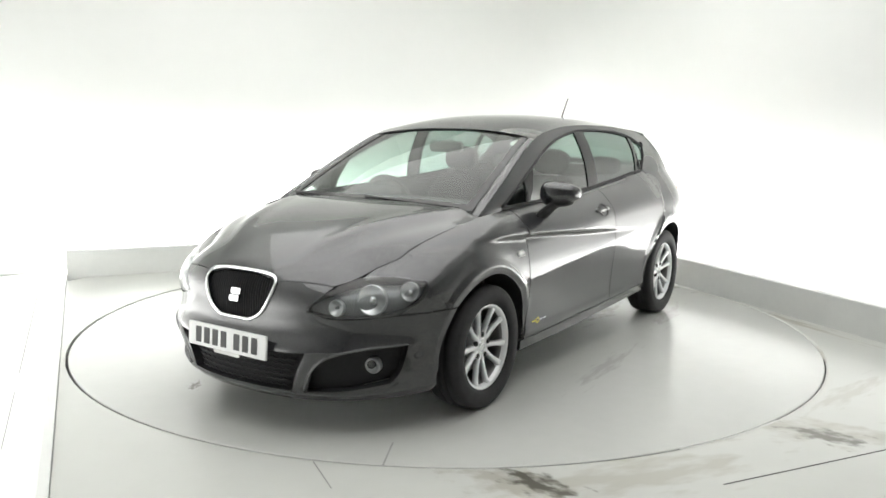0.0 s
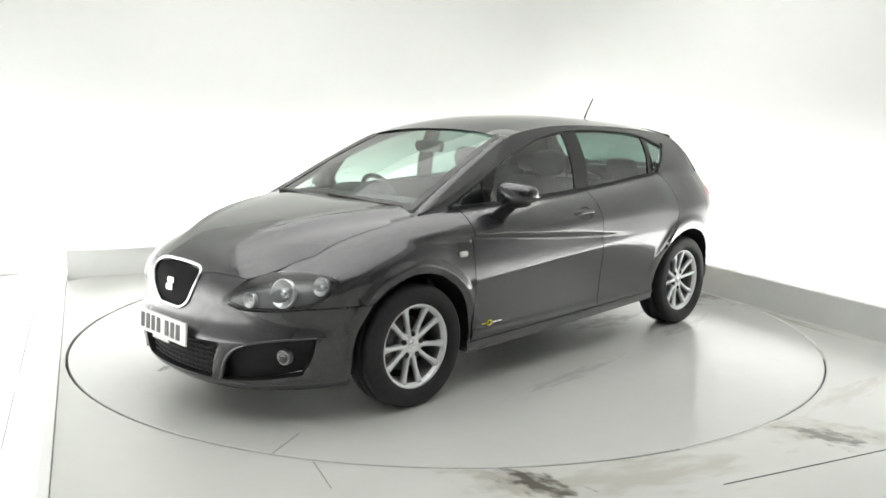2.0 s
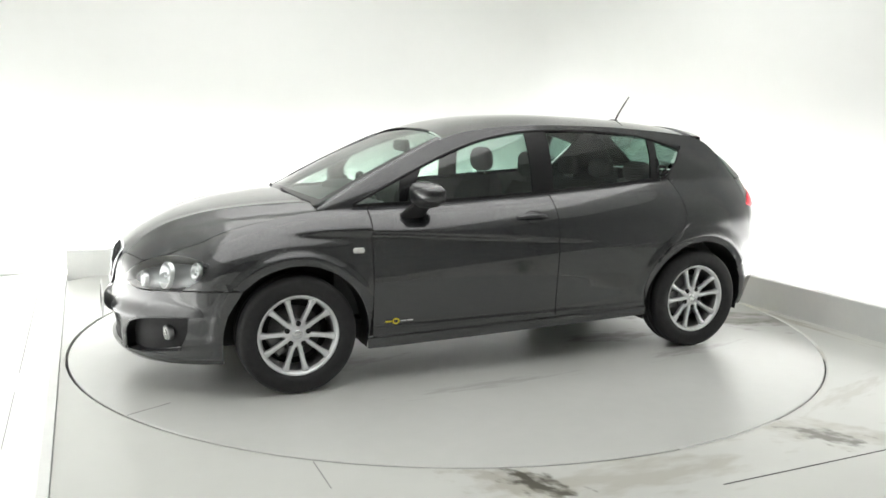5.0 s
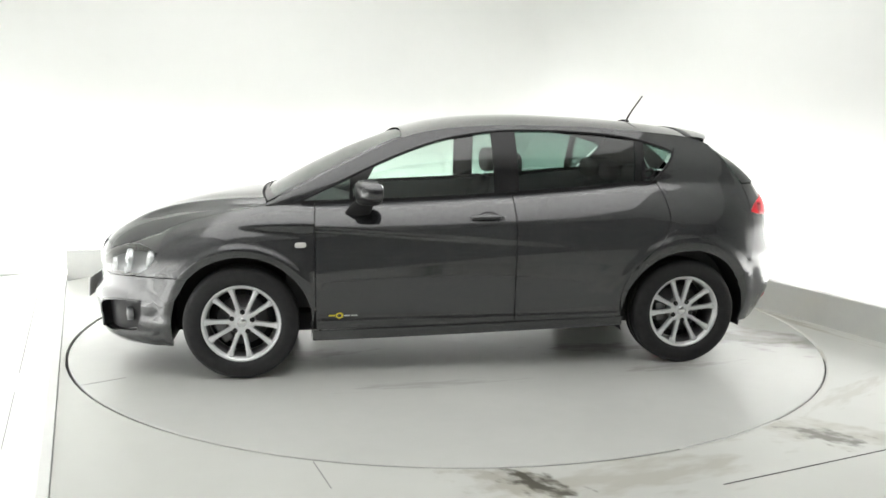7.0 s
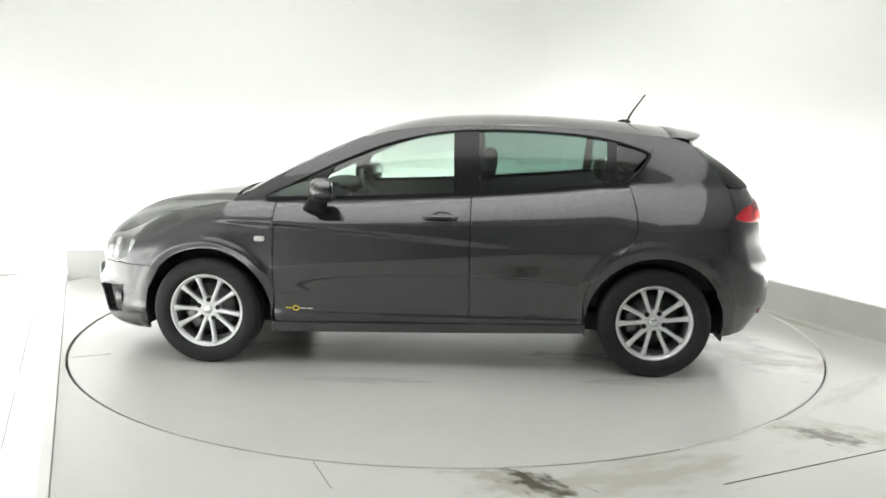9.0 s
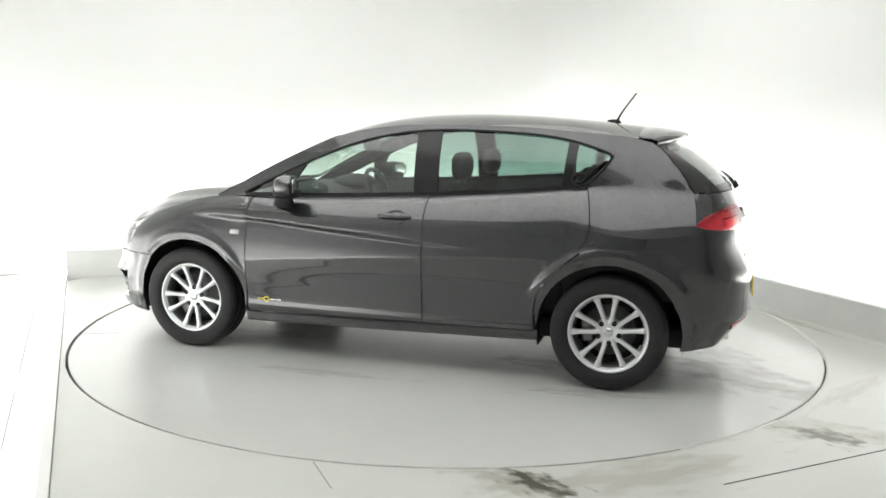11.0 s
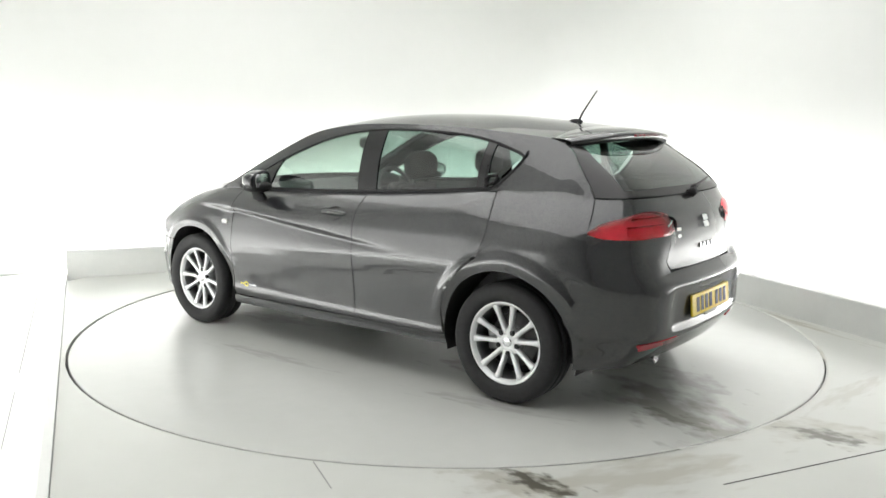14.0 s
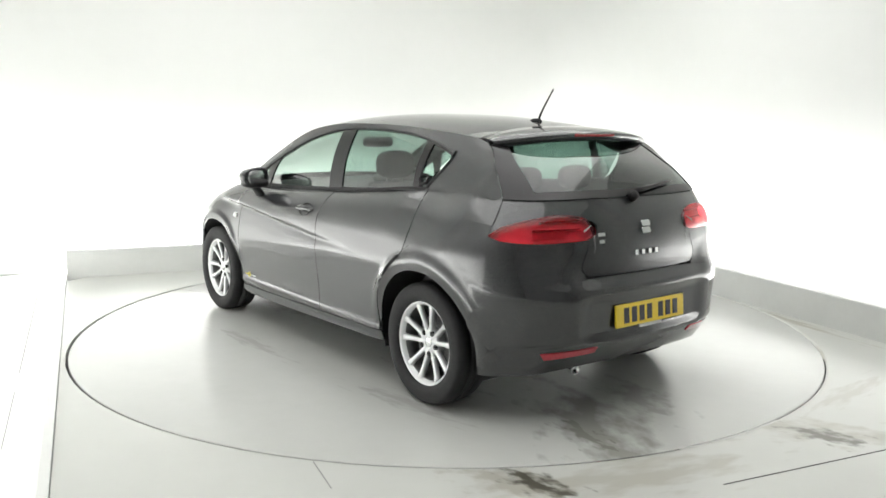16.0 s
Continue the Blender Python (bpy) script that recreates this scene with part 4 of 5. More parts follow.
    lathe(bm, [(0.001, -0.040), (0.13, -0.040), (0.178, -0.036), (0.179, -0.044)], 36)
    part("spoke_backing_shade", bm, TRIM, rim, "dark disc added for the shade behind the spokes")
    bm = bmesh.new()
    box(bm, (0.085, -0.055, -0.06), (0.150, 0.012, 0.06), 0.012)
    part("brake_caliper", bm, DARKMETAL, rim)
    return rim


def bar_spots(n, width, gap_at):
    """Middles of a row of plain bars, and their width."""
    pitch = width / (n + 0.5)
    return [-width / 2 + pitch * (0.5 + k + (0.5 if k >= gap_at else 0)) for k in range(n)], pitch * 0.66


def build_plate(car, at, tilt, turn, face, label):
    bm = bmesh.new()
    rounded_slab(bm, 0.52, 0.111, 0.010, 0.008)
    m = Matrix.Translation(at) @ pose(0, 0, 0, 0, 0, turn) @ pose(0, 0, 0, 90 + tilt, 0, 0)
    p = part("number_plate", xform(bm, m), face, car, label, smooth=False)
    spots, w = bar_spots(7, 0.43, 4)
    for x in spots:
        bm = bmesh.new()
        box(bm, (x - w / 2, -0.0375, 0.0102), (x + w / 2, 0.0375, 0.0118))
        part("plate_bar", xform(bm, m), INK, p, "black bar", smooth=False)
    bm = bmesh.new()
    rounded_slab(bm, 0.17, 0.016, 0.007, 0.004, 3, 0.0, -0.064)
    part("plate_holder", xform(bm, m), AMBER, p, "pale strip under the plate", smooth=False)
    return p


def seat(car, x, y, width=0.50, rear=False):
    bm = bmesh.new()
    if not rear:
        rows = []
        for k, (px, pz, hw, th) in enumerate(((x + 0.27, 0.46, 0.22, 0.10), (x + 0.10, 0.50, 0.25, 0.12), (x - 0.10, 0.48, 0.25, 0.12), (x - 0.22, 0.52, 0.25, 0.13),
                                              (x - 0.28, 0.70, 0.25, 0.11), (x - 0.34, 0.92, 0.23, 0.09), (x - 0.385, 1.04, 0.17, 0.06))):
            d = Vector((0.0, 0, 1)) if k < 3 else Vector((0.95, 0, 0.3)).normalized()
            c = Vector((px, y, pz))
            ring = []
            for a in range(14):
                t = 2 * math.pi * a / 14
                ring.append(c + Vector((0, 1, 0)) * hw * math.copysign(abs(math.cos(t)) ** 0.6, math.cos(t)) + d * th * 0.5 * math.copysign(abs(math.sin(t)) ** 0.6, math.sin(t)))
            rows.append(ring)
        vv = ring_sheet(bm, rows, closed=True)
        bm.faces.new(vv[0])
        bm.faces.new(vv[-1])
        bmesh.ops.recalc_face_normals(bm, faces=bm.faces)
        s = part("front_seat", bm, FABRIC, car, "dark cloth front seat")
        hx, hz = x - 0.41, 1.155
    else:
        hx, hz = x, 1.10
        s = car
    bm = bmesh.new()
    ellipsoid(bm, (hx, y, hz), 0.05, 0.135 if not rear else 0.125, 0.085 if not rear else 0.07, 18, 10, 0.7)
    h = part("headrest", bm, FABRIC, s, "dark cloth headrest")
    for dy in (-0.06, 0.06):
        bm = bmesh.new()
        tube(bm, [(hx + 0.01, y + dy, hz - 0.16), (hx, y + dy, hz - 0.02)], 0.006, 6)
        part("headrest_post", bm, CHROME, h)


def build_interior(car):
    bm = bmesh.new()
    prof = [(1.10, 0.955), (0.98, 0.985), (0.80, 0.985), (0.66, 0.945), (0.60, 0.86), (0.64, 0.70), (0.70, 0.45)]
    ring_sheet(bm, [[(px - 0.05 * (abs(v) ** 2), 0.66 * v, pz - 0.02 * abs(v) ** 3) for px, pz in prof] for v in np.linspace(-1, 1, 17)])
    part("dashboard", bm, DASH, car, "dark moulded dashboard")
    bm = bmesh.new()
    ellipsoid(bm, (0.70, -0.36, 0.975), 0.13, 0.19, 0.055, 18, 10, 0.8)
    part("instrument_hood", bm, DASH, car)
    # steering wheel on the right-hand side of the car
    bm = bmesh.new()
    rows = []
    for k in range(37):
        t = 2 * math.pi * k / 36
        rows.append([((0.182 + 0.016 * math.cos(a)) * math.cos(t), (0.182 + 0.016 * math.cos(a)) * math.sin(t), 0.016 * math.sin(a)) for a in np.linspace(0, 2 * math.pi, 9)[:-1]])
    ring_sheet(bm, rows, closed=True)
    m = Matrix.Translation((0.50, -0.36, 0.90)) @ pose(0, 0, 0, 0, -66, 0)
    w = part("steering_wheel", xform(bm, m), DASH, car, "black three-spoke steering wheel")
    bm = bmesh.new()
    ellipsoid(bm, (0, 0, -0.01), 0.075, 0.07, 0.03, 16, 8, 0.8)
    part("steering_hub", xform(bm, m), DASH, w)
    for a in (90, 270, 180):
        bm = bmesh.new()
        box(bm, (0.05, -0.018, -0.012), (0.18, 0.018, 0.004), 0.004)
        part("steering_spoke", xform(bm, m @ pose(0, 0, 0, 0, 0, a)), DASH, w)
    seat(car, 0.08, 0.36)
    seat(car, 0.08, -0.36)
    bm = bmesh.new()
    box(bm, (-1.02, -0.66, 0.34), (-0.52, 0.66, 0.56), 0.05)
    part("rear_bench", bm, FABRIC, car, "dark cloth rear bench")
    bm = bmesh.new()
    ring_sheet(bm, [[(-0.98 - 0.12 * t + dx, v * (0.66 - 0.05 * t), 0.50 + 0.50 * t) for v in np.linspace(-1, 1, 9)] for dx, t in ((0.06, 0), (0.06, 0.5), (0.05, 0.9), (0.02, 1.0), (-0.06, 1.0), (-0.10, 0.9), (-0.10, 0.0))])
    part("rear_backrest", bm, FABRIC, car, "dark cloth rear seat back")
    for y in (-0.42, 0.0, 0.42):
        seat(car, -1.10, y, rear=True)
    bm = bmesh.new()
    box(bm, (-1.78, -0.58, 0.92), (-1.22, 0.58, 0.945), 0.01)
    part("parcel_shelf", bm, DASH, car, "dark parcel shelf")
    # dark tub that closes the cabin below the windows
    for sgn in (1, -1):
        bm = bmesh.new()
        ring_sheet(bm, [[(x, sgn * (float(np.interp(x, BELT_X, BELT_Y)) - 0.05 + dy), float(np.interp(x, BELT_X, BELT_Z)) - 0.006 - dz) for x in np.linspace(1.05, -1.70, 24)]
                        for dy, dz in ((0.035, 0.002), (0.0, 0.0), (0.0, 0.25), (-0.02, 0.6))])
        part("door_lining", bm, DASH, car, "dark inner door lining")
    bm = bmesh.new()
    box(bm, (-1.75, -0.70, 0.225), (1.12, 0.70, 0.34), 0.02)
    part("floor_pan", bm, TRIM, car, "dark underbody floor")
    bm = bmesh.new()
    box(bm, (1.16, -0.50, 0.24), (1.96, 0.50, 0.52), 0.03)
    part("engine_block", bm, TRIM, car, "dark engine bay")
    bm = bmesh.new()
    box(bm, (-1.93, -0.50, 0.30), (-1.60, 0.50, 0.66), 0.03)
    part("boot_tub", bm, TRIM, car, "dark boot tub")
    # headlining under the roof
    bm = bmesh.new()
    sheet_between(bm, lambda u, v: roof_pt(0.03 + 0.92 * u, v * 0.96) - Vector((0, 0, 0.03)), 20, 14)
    part("headlining", bm, LINING, car, "pale grey headlining")
    bm = bmesh.new()
    rounded_slab(bm, 0.24, 0.07, 0.03, 0.03)
    part("rear_view_mirror", xform(bm, Matrix.Translation((0.40, 0, 1.265)) @ pose(0, 0, 0, 90, 0, 90)), DASH, car, "black interior mirror")


def build_lamps(car):
    for flip in (False, True):
        mir = "flip" if flip else ""
        bm = bmesh.new()
        edges = (HL_BOTTOM, HL_TOP, [HL_BOTTOM[0], HL_TOP[0]], [HL_BOTTOM[-1], HL_TOP[-1]])
        lower_patch(bm, *edges, 22, 10, -0.055)
        hl = part("headlight", finish_skin(bm, 0, mir), LAMP_HOUSE, car, "clear headlight with twin round reflectors")
        # walls of the housing
        bm = bmesh.new()
        g = coons(*edges, 22, 10)
        ring2 = g[0] + [r[-1] for r in g[1:]] + g[-1][::-1][1:] + [r[0] for r in g[::-1]][1:-1]
        inner = []
        for c in ring2:
            m = frame_on(*c)
            inner.append(m @ Vector((0, 0, -0.056)))
        ring_sheet(bm, [[skin(*c) for c in ring2], inner], closed=True)
        xform(bm, Matrix(), flip)
        part("lamp_wall", bm, TRIM, hl)
        bm = bmesh.new()
        lower_patch(bm, *edges, 22, 10, 0.003, 0.006)
        lens = part("lens", finish_skin(bm, 0, mir), LENS, hl, "clear polycarbonate lens")
        lens.visible_shadow = False
        for c, rr, dep, nm in (((fy(0.655), 0.640), 0.066, 0.050, "main_reflector"), ((sx(1.835), 0.672), 0.042, 0.040, "outer_reflector"), ((fy(0.52), 0.600), 0.036, 0.030, "indicator_reflector")):
            m = frame_on(*c)
            fwd = (m.to_3x3() @ Vector((0, 0, 1))) * 0.55 + Vector((0.75, 0.0, 0.0))
            rot_m = fwd.to_track_quat("Z", "Y").to_matrix().to_4x4()
            mm = Matrix.Translation(m.translation - fwd.normalized() * 0.036) @ rot_m
            bm = bmesh.new()
            lathe(bm, [(0.008, -dep * 0.7), (rr * 0.45, -dep * 0.55), (rr * 0.8, -dep * 0.2), (rr * 0.96, 0.0), (rr, 0.004), (rr * 1.06, 0.0), (rr * 1.06, -0.02)], 30, "z")
            rf = part(nm, xform(bm, mm, flip), REFLECT, hl, "bright round lamp reflector")
            if nm != "indicator_reflector":
                bm = bmesh.new()
                ellipsoid(bm, (0, 0, -dep * 0.35), rr * 0.34, rr * 0.34, rr * 0.34, 18, 10)
                part(nm.split("_")[0] + "_bulb", xform(bm, mm, flip), CHROME, hl)
        # fog lamp in its dark recess
        m = frame_on(fy(0.655), 0.335)
        fwd = (m.to_3x3() @ Vector((0, 0, 1))) * 0.4 + Vector((0.9, 0, 0))
        mm = Matrix.Translation(m.translation + Vector((-0.035, -0.012, 0))) @ fwd.to_track_quat("Z", "Y").to_matrix().to_4x4()
        bm = bmesh.new()
        lathe(bm, [(0.004, -0.03), (0.022, -0.016), (0.029, 0.0), (0.034, 0.004), (0.038, -0.004), (0.038, -0.03)], 28, "z")
        fg = part("fog_light", xform(bm, mm, flip), LAMP_HOUSE, car, "round fog light in a black recess")
        bm = bmesh.new()
        lathe(bm, [(0.001, 0.008), (0.016, 0.0065), (0.030, 0.003)], 28, "z")
        part("fog_lens", xform(bm, mm, flip), LENS, fg)
        # recess
        bm = bmesh.new()
        e = ([FOG_IN[0], (fy(0.56), 0.224), FOG_OUT[0]], [FOG_IN[-1], (fy(0.64), 0.424), FOG_OUT[-1]], FOG_IN, FOG_OUT)
        lower_patch(bm, *e, 14, 8, -0.050)
        fr = part("fog_recess", finish_skin(bm, 0, mir), TRIM, car, "black plastic fog lamp surround")
        g = coons(*e, 14, 8)
        ring2 = g[0] + [r[-1] for r in g[1:]] + g[-1][::-1][1:] + [r[0] for r in g[::-1]][1:-1]
        bm = bmesh.new()
        ring_sheet(bm, [[skin(*c) for c in ring2], [frame_on(*c) @ Vector((0, 0, -0.052)) for c in ring2]], closed=True)
        part("recess_wall", xform(bm, Matrix(), flip), TRIM, fr)
        # raised painted brow along the recess
        brow = [tuple(q) for q in smooth_path(FOG_IN + [(fy(0.64), 0.424), FOG_OUT[-1]], 6)]
        bm = bmesh.new()
        tube(bm, [frame_on(*q) @ Vector((0, 0, -0.001)) for q in brow], 0.011, 10, 0.45)
        part("recess_brow", xform(bm, Matrix(), flip), PAINT, fr, "raised dark grey brow")
        # tail lamp: pale housing with chambers behind a clear red lens
        edges = (TL_BOTTOM, TL_TOP, [TL_BOTTOM[0], TL_TOP[0]], [TL_BOTTOM[-1], TL_TOP[-1]])
        bm = bmesh.new()
        lower_patch(bm, *edges, 26, 10, -0.028)
        tl = part("tail_light", finish_skin(bm, 0, mir), TAIL_HOUSE, car, "red wraparound tail light")
        g = coons(*edges, 26, 10)
        ring2 = g[0] + [r[-1] for r in g[1:]] + g[-1][::-1][1:] + [r[0] for r in g[::-1]][1:-1]
        bm = bmesh.new()
        ring_sheet(bm, [[skin(*c) for c in ring2], [frame_on(*c) @ Vector((0, 0, -0.030)) for c in ring2]], closed=True)
        part("lamp_wall", xform(bm, Matrix(), flip), TAIL_HOUSE, tl)
        bm = bmesh.new()
        lower_patch(bm, *edges, 30, 12, 0.003, 0.008)
        lens = part("tail_lens", finish_skin(bm, 0.010, mir), RED_LENS, tl, "clear red lens")
        lens.visible_shadow = False
        for y0, y1, z0, z1, mt in ((0.70, 0.425, 0.936, 0.943, RED_DARK), (0.66, 0.42, 0.974, 0.981, RED_DARK), (0.70, 0.52, 0.900, 0.930, REFLECT)):
            bm = bmesh.new()
            b_, t_ = [(ry(y0), z0), (ry(y1), z0 + 0.004)], [(ry(y0), z1), (ry(y1), z1)]
            lower_patch(bm, b_, t_, [b_[0], t_[0]], [b_[1], t_[1]], 10, 4, -0.012)
            part("lamp_chamber", finish_skin(bm, 0.014, mir), mt, tl, "dark red lamp divider" if mt is RED_DARK else "bright lamp reflector")
        # pale slanting slash on the lens, a highlight put into colour
        bm = bmesh.new()
        b_, t_ = [(ry(0.425), 0.921), (ry(0.385), 0.940)], [(ry(0.425), 0.929), (ry(0.372), 0.950)]
        lower_patch(bm, b_, t_, [b_[0], t_[0]], [b_[1], t_[1]], 6, 4, 0.0125)
        part("tail_lens_glint", finish_skin(bm, 0.004, mir), AMBER, tl, "thin pale slash painted as a highlight on the tail lens")
        # reflectors in the rear bumper
        bm = bmesh.new()
        b_, t_ = [(ry(0.64), 0.338), (ry(0.36), 0.352)], [(ry(0.66), 0.372), (ry(0.36), 0.384)]
        lower_patch(bm, b_, t_, [b_[0], t_[0]], [b_[1], t_[1]], 12, 3, 0.006)
        part("bumper_reflector", finish_skin(bm, 0.008, mir), RED, car, "red bumper reflector strip")
        # side repeater
        m = frame_on(sx(0.963), 0.744)
        bm = bmesh.new()
        rounded_slab(bm, 0.062, 0.030, 0.008, 0.013)
        part("side_repeater", xform(bm, m, flip), AMBER, car, "clear side indicator lens")
        # print on the door
        m = frame_on(sx(0.755), 0.345)
        bm = bmesh.new()
        rows = [[((0.017 + 0.004 * math.cos(a)) * math.cos(t), (0.013 + 0.004 * math.cos(a)) * math.sin(t), 0.002 + 0.0015 * math.sin(a)) for a in np.linspace(0, 2 * math.pi, 7)[:-1]] for t in np.linspace(0, 2 * math.pi, 21)]
        ring_sheet(bm, rows, closed=True)
        em = part("door_emblem", xform(bm, m, flip), YELLOW, car, "small yellow ring emblem with grey bars")
        for k, (a, b) in enumerate(((-0.060, -0.024), (0.026, 0.058), (0.064, 0.100))):
            bm = bmesh.new()
            lo, hi = (a, b)
            box(bm, (lo, -0.0035, 0.0003), (hi, 0.0035, 0.0018))
            part("emblem_bar", xform(bm, m, flip), CHROME if k else YELLOW, em, smooth=False)
        # door handles
        for hx in (-0.085,):
            hz = 0.882
            m = frame_on(sx(hx), hz)
            bm = bmesh.new()
            rows = []
            for rr, zz in ((1.0, 0.001), (0.93, -0.004), (0.75, -0.016), (0.35, -0.024), (0.01, -0.025)):
                rows.append([(0.062 * rr * math.cos(t), 0.042 * rr * math.sin(t), zz + 0.003) for t in np.linspace(0, 2 * math.pi, 25)[:-1]])
            ring_sheet(bm, rows, closed=True)
            hd = part("door_handle_cup", xform(bm, m, flip), TRIM, car, "dark recessed handle cup")
            bm = bmesh.new()
            rows = []
            for t in np.linspace(-1, 1, 13):
                px, dz = 0.098 * t - 0.01, 0.016 - 0.013 * abs(t) ** 3
                ww = 0.0145 * (1 - 0.35 * abs(t) ** 4)
                rows.append([(px, 0.002 + ww * math.cos(a), dz + 0.007 * math.sin(a)) for a in np.linspace(0, 2 * math.pi, 11)[:-1]])
            vv = ring_sheet(bm, rows, closed=True)
            bm.faces.new(vv[0])
            bm.faces.new(vv[-1])
            bmesh.ops.recalc_face_normals(bm, faces=bm.faces)
            part("door_handle", xform(bm, m, flip), PAINT, hd, "body-coloured door handle")


def build_mirrors(car):
    for flip in (False, True):
        bm = bmesh.new()
        ellipsoid(bm, (0, 0, 0), 0.082, 0.104, 0.062, 28, 18, 0.70)
        for v in bm.verts:
            # blunt rear face, tapering towards the outer tip and below
            if v.co.x < -0.035:
                v.co.x = -0.035 + (v.co.x + 0.035) * 0.12
            v.co.z *= 1.0 - 0.20 * (v.co.y / 0.102)
            v.co.x -= 0.30 * max(-0.04, v.co.y)
        m = Matrix.Translation((0.585, 0.878, 1.036)) @ pose(0, 0, 0, 0, 0, 0)
        h = part("door_mirror", xform(bm, m, flip), PAINT, car, "body-coloured door mirror on a black foot")
        bm = bmesh.new()
        rounded_slab(bm, 0.140, 0.090, 0.004, 0.040)
        mg = m @ Matrix.Translation((-0.046, -0.002, 0.0)) @ pose(0, 0, 0, 90, 0, -90 + 17)
        part("mirror_glass", xform(bm, mg, flip), SILVERED, h, "silvered mirror glass")
        bm = bmesh.new()
        ellipsoid(bm, (0.004, -0.01, -0.040), 0.074, 0.092, 0.034, 20, 10, 0.8)
        part("mirror_base", xform(bm, m, flip), TRIM, h, "black plastic mirror underside")
        bm = bmesh.new()
        rows = []
        for t in np.linspace(0, 1, 8):
            c = Vector((0.60 + 0.05 * (1 - t), 0.895 - 0.105 * (1 - t), 0.995 - 0.085 * (1 - t) ** 1.2))
            c.y = 0.80 + 0.09 * t
            wx, wz = 0.072 - 0.022 * t, 0.034 - 0.006 * t
            rows.append([c + Vector((wx * math.cos(a), 0, wz * math.sin(a))) for a in np.linspace(0, 2 * math.pi, 15)[:-1]])
        vv = ring_sheet(bm, rows, closed=True)
        bm.faces.new(vv[0])
        bm.faces.new(vv[-1])
        bmesh.ops.recalc_face_normals(bm, faces=bm.faces)
        part("mirror_foot", xform(bm, Matrix(), flip), TRIM, h, "black plastic mirror foot")


def build_grille(car):
    # upper grille: dark backing, upright slats, chrome surround
    bm = bmesh.new()
    e = ([(0, 0.520), (fy(0.05), 0.520), GRILLE_SIDE[0]], [(0, 0.722), (fy(0.11), 0.720), GRILLE_SIDE[-1]], [(0, 0.520), (0, 0.722)], GRILLE_SIDE)
    lower_patch(bm, *e, 10, 10, -0.022)
    gr = part("grille", finish_skin(bm, 0, "both"), TRIM, car, "black trapezoid grille with a chrome surround")
    for k in range(-14, 15):
        y = k * 0.0150
        ya = abs(y)
        z0 = 0.524 if ya < 0.105 else float(np.interp(ya, [0.105, 0.172, 0.220, 0.232], [0.526, 0.566, 0.646, 0.70]))
        z1 = 0.716
        if z1 - z0 < 0.03:
            continue
        bm = bmesh.new()
        pts = [skin(fy(ya), z0 + (z1 - z0) * t / 6) for t in range(7)]
        sg = 1 if y >= 0 else -1
        rows = []
        for q in pts:
            c = Vector((q.x - 0.016, q.y * sg, q.z))
            rows.append([c + Vector(d) for d in ((-0.006, -0.0036, 0), (0.006, -0.002, 0), (0.006, 0.002, 0), (-0.006, 0.0036, 0))])
        ring_sheet(bm, rows, closed=True)
        part("grille_slat", bm, TRIM, gr)
    side_d = smooth_path([(fy(0.05), 0.518)] + GRILLE_SIDE[:-1] + [(fy(0.233), 0.684), (fy(0.224), 0.709), (fy(0.190), 0.722), (fy(0.11), 0.729), (0, 0.731)], 6)
    half = [(0, 0.518)] + [tuple(q) for q in side_d]
    loop = [frame_on(max(s, 0.0001), z) @ Vector((0, 0, 0.004)) for s, z in half]
    full = loop + [Vector((q.x, -q.y, q.z)) for q in loop[::-1][1:-1]]
    n = len(full)
    bm = bmesh.new()
    rows = []
    for i in range(n):
        q, d = full[i], (full[(i + 1) % n] - full[i - 1]).normalized()
        out = Vector((1, 0, 0.25)).normalized()
        w = d.cross(out).normalized()
        rows.append([q + w * 0.0088 * math.cos(a) + out * 0.007 * math.sin(a) for a in np.linspace(0, 2 * math.pi, 9)[:-1]])
    rows.append(rows[0])
    ring_sheet(bm, rows, closed=True)
    part("grille_surround", bm, CHROME, gr, "bright chrome surround")
    # plain silver emblem: a slanted slab, front and back
    for at, rot_deg, tilt, nm in (((2.158, 0, 0.622), 90, -10, "front_emblem"), ((-1.972, 0, 0.925), -90, -20, "rear_emblem")):
        bm = bmesh.new()
        for zz, x0, x1 in ((0.017, -0.028, 0.036), (-0.017, -0.036, 0.028)):
            rounded_slab(bm, x1 - x0, 0.031, 0.006, 0.008, 3, (x0 + x1) / 2, zz, 0.0)
        m = Matrix.Translation(at) @ pose(0, 0, 0, 0, 0, rot_deg) @ pose(0, 0, 0, 90 + tilt, 0, 0) @ pose(0, 0, 0, 0, 0, 0)
        part(nm, xform(bm, m), CHROME, gr if nm == "front_emblem" else car, "plain silver emblem", smooth=False)
    # lower grille
    bm = bmesh.new()
    e = ([(0, 0.213), LG_SIDE[0]], [(0, 0.400), (fy(0.25), 0.402), LG_SIDE[-1]], [(0, 0.213), (0, 0.400)], LG_SIDE)
    lower_patch(bm, *e, 16, 6, -0.045)
    lg = part("lower_grille", finish_skin(bm, 0, "both"), TRIM, car, "black mesh lower grille")
    g = coons(*e, 16, 6)
    half = g[0] + [r[-1] for r in g[1:]] + g[-1][::-1][1:]
    bm = bmesh.new()
    for sgn in (1, -1):
        ring_sheet(bm, [[Vector((q.x, sgn * q.y, q.z)) for q in (skin(*k) for k in half)], [Vector((q.x, sgn * q.y, q.z)) for q in (frame_on(max(k[0], 0.001), k[1]) @ Vector((0, 0, -0.047)) for k in half)]])
    part("grille_wall", bm, TRIM, lg)
    for k in range(7):
        z = 0.228 + k * 0.026
        ym = float(np.interp(z, [0.215, 0.30, 0.405], [0.30, 0.325, 0.375]))
        bm = bmesh.new()
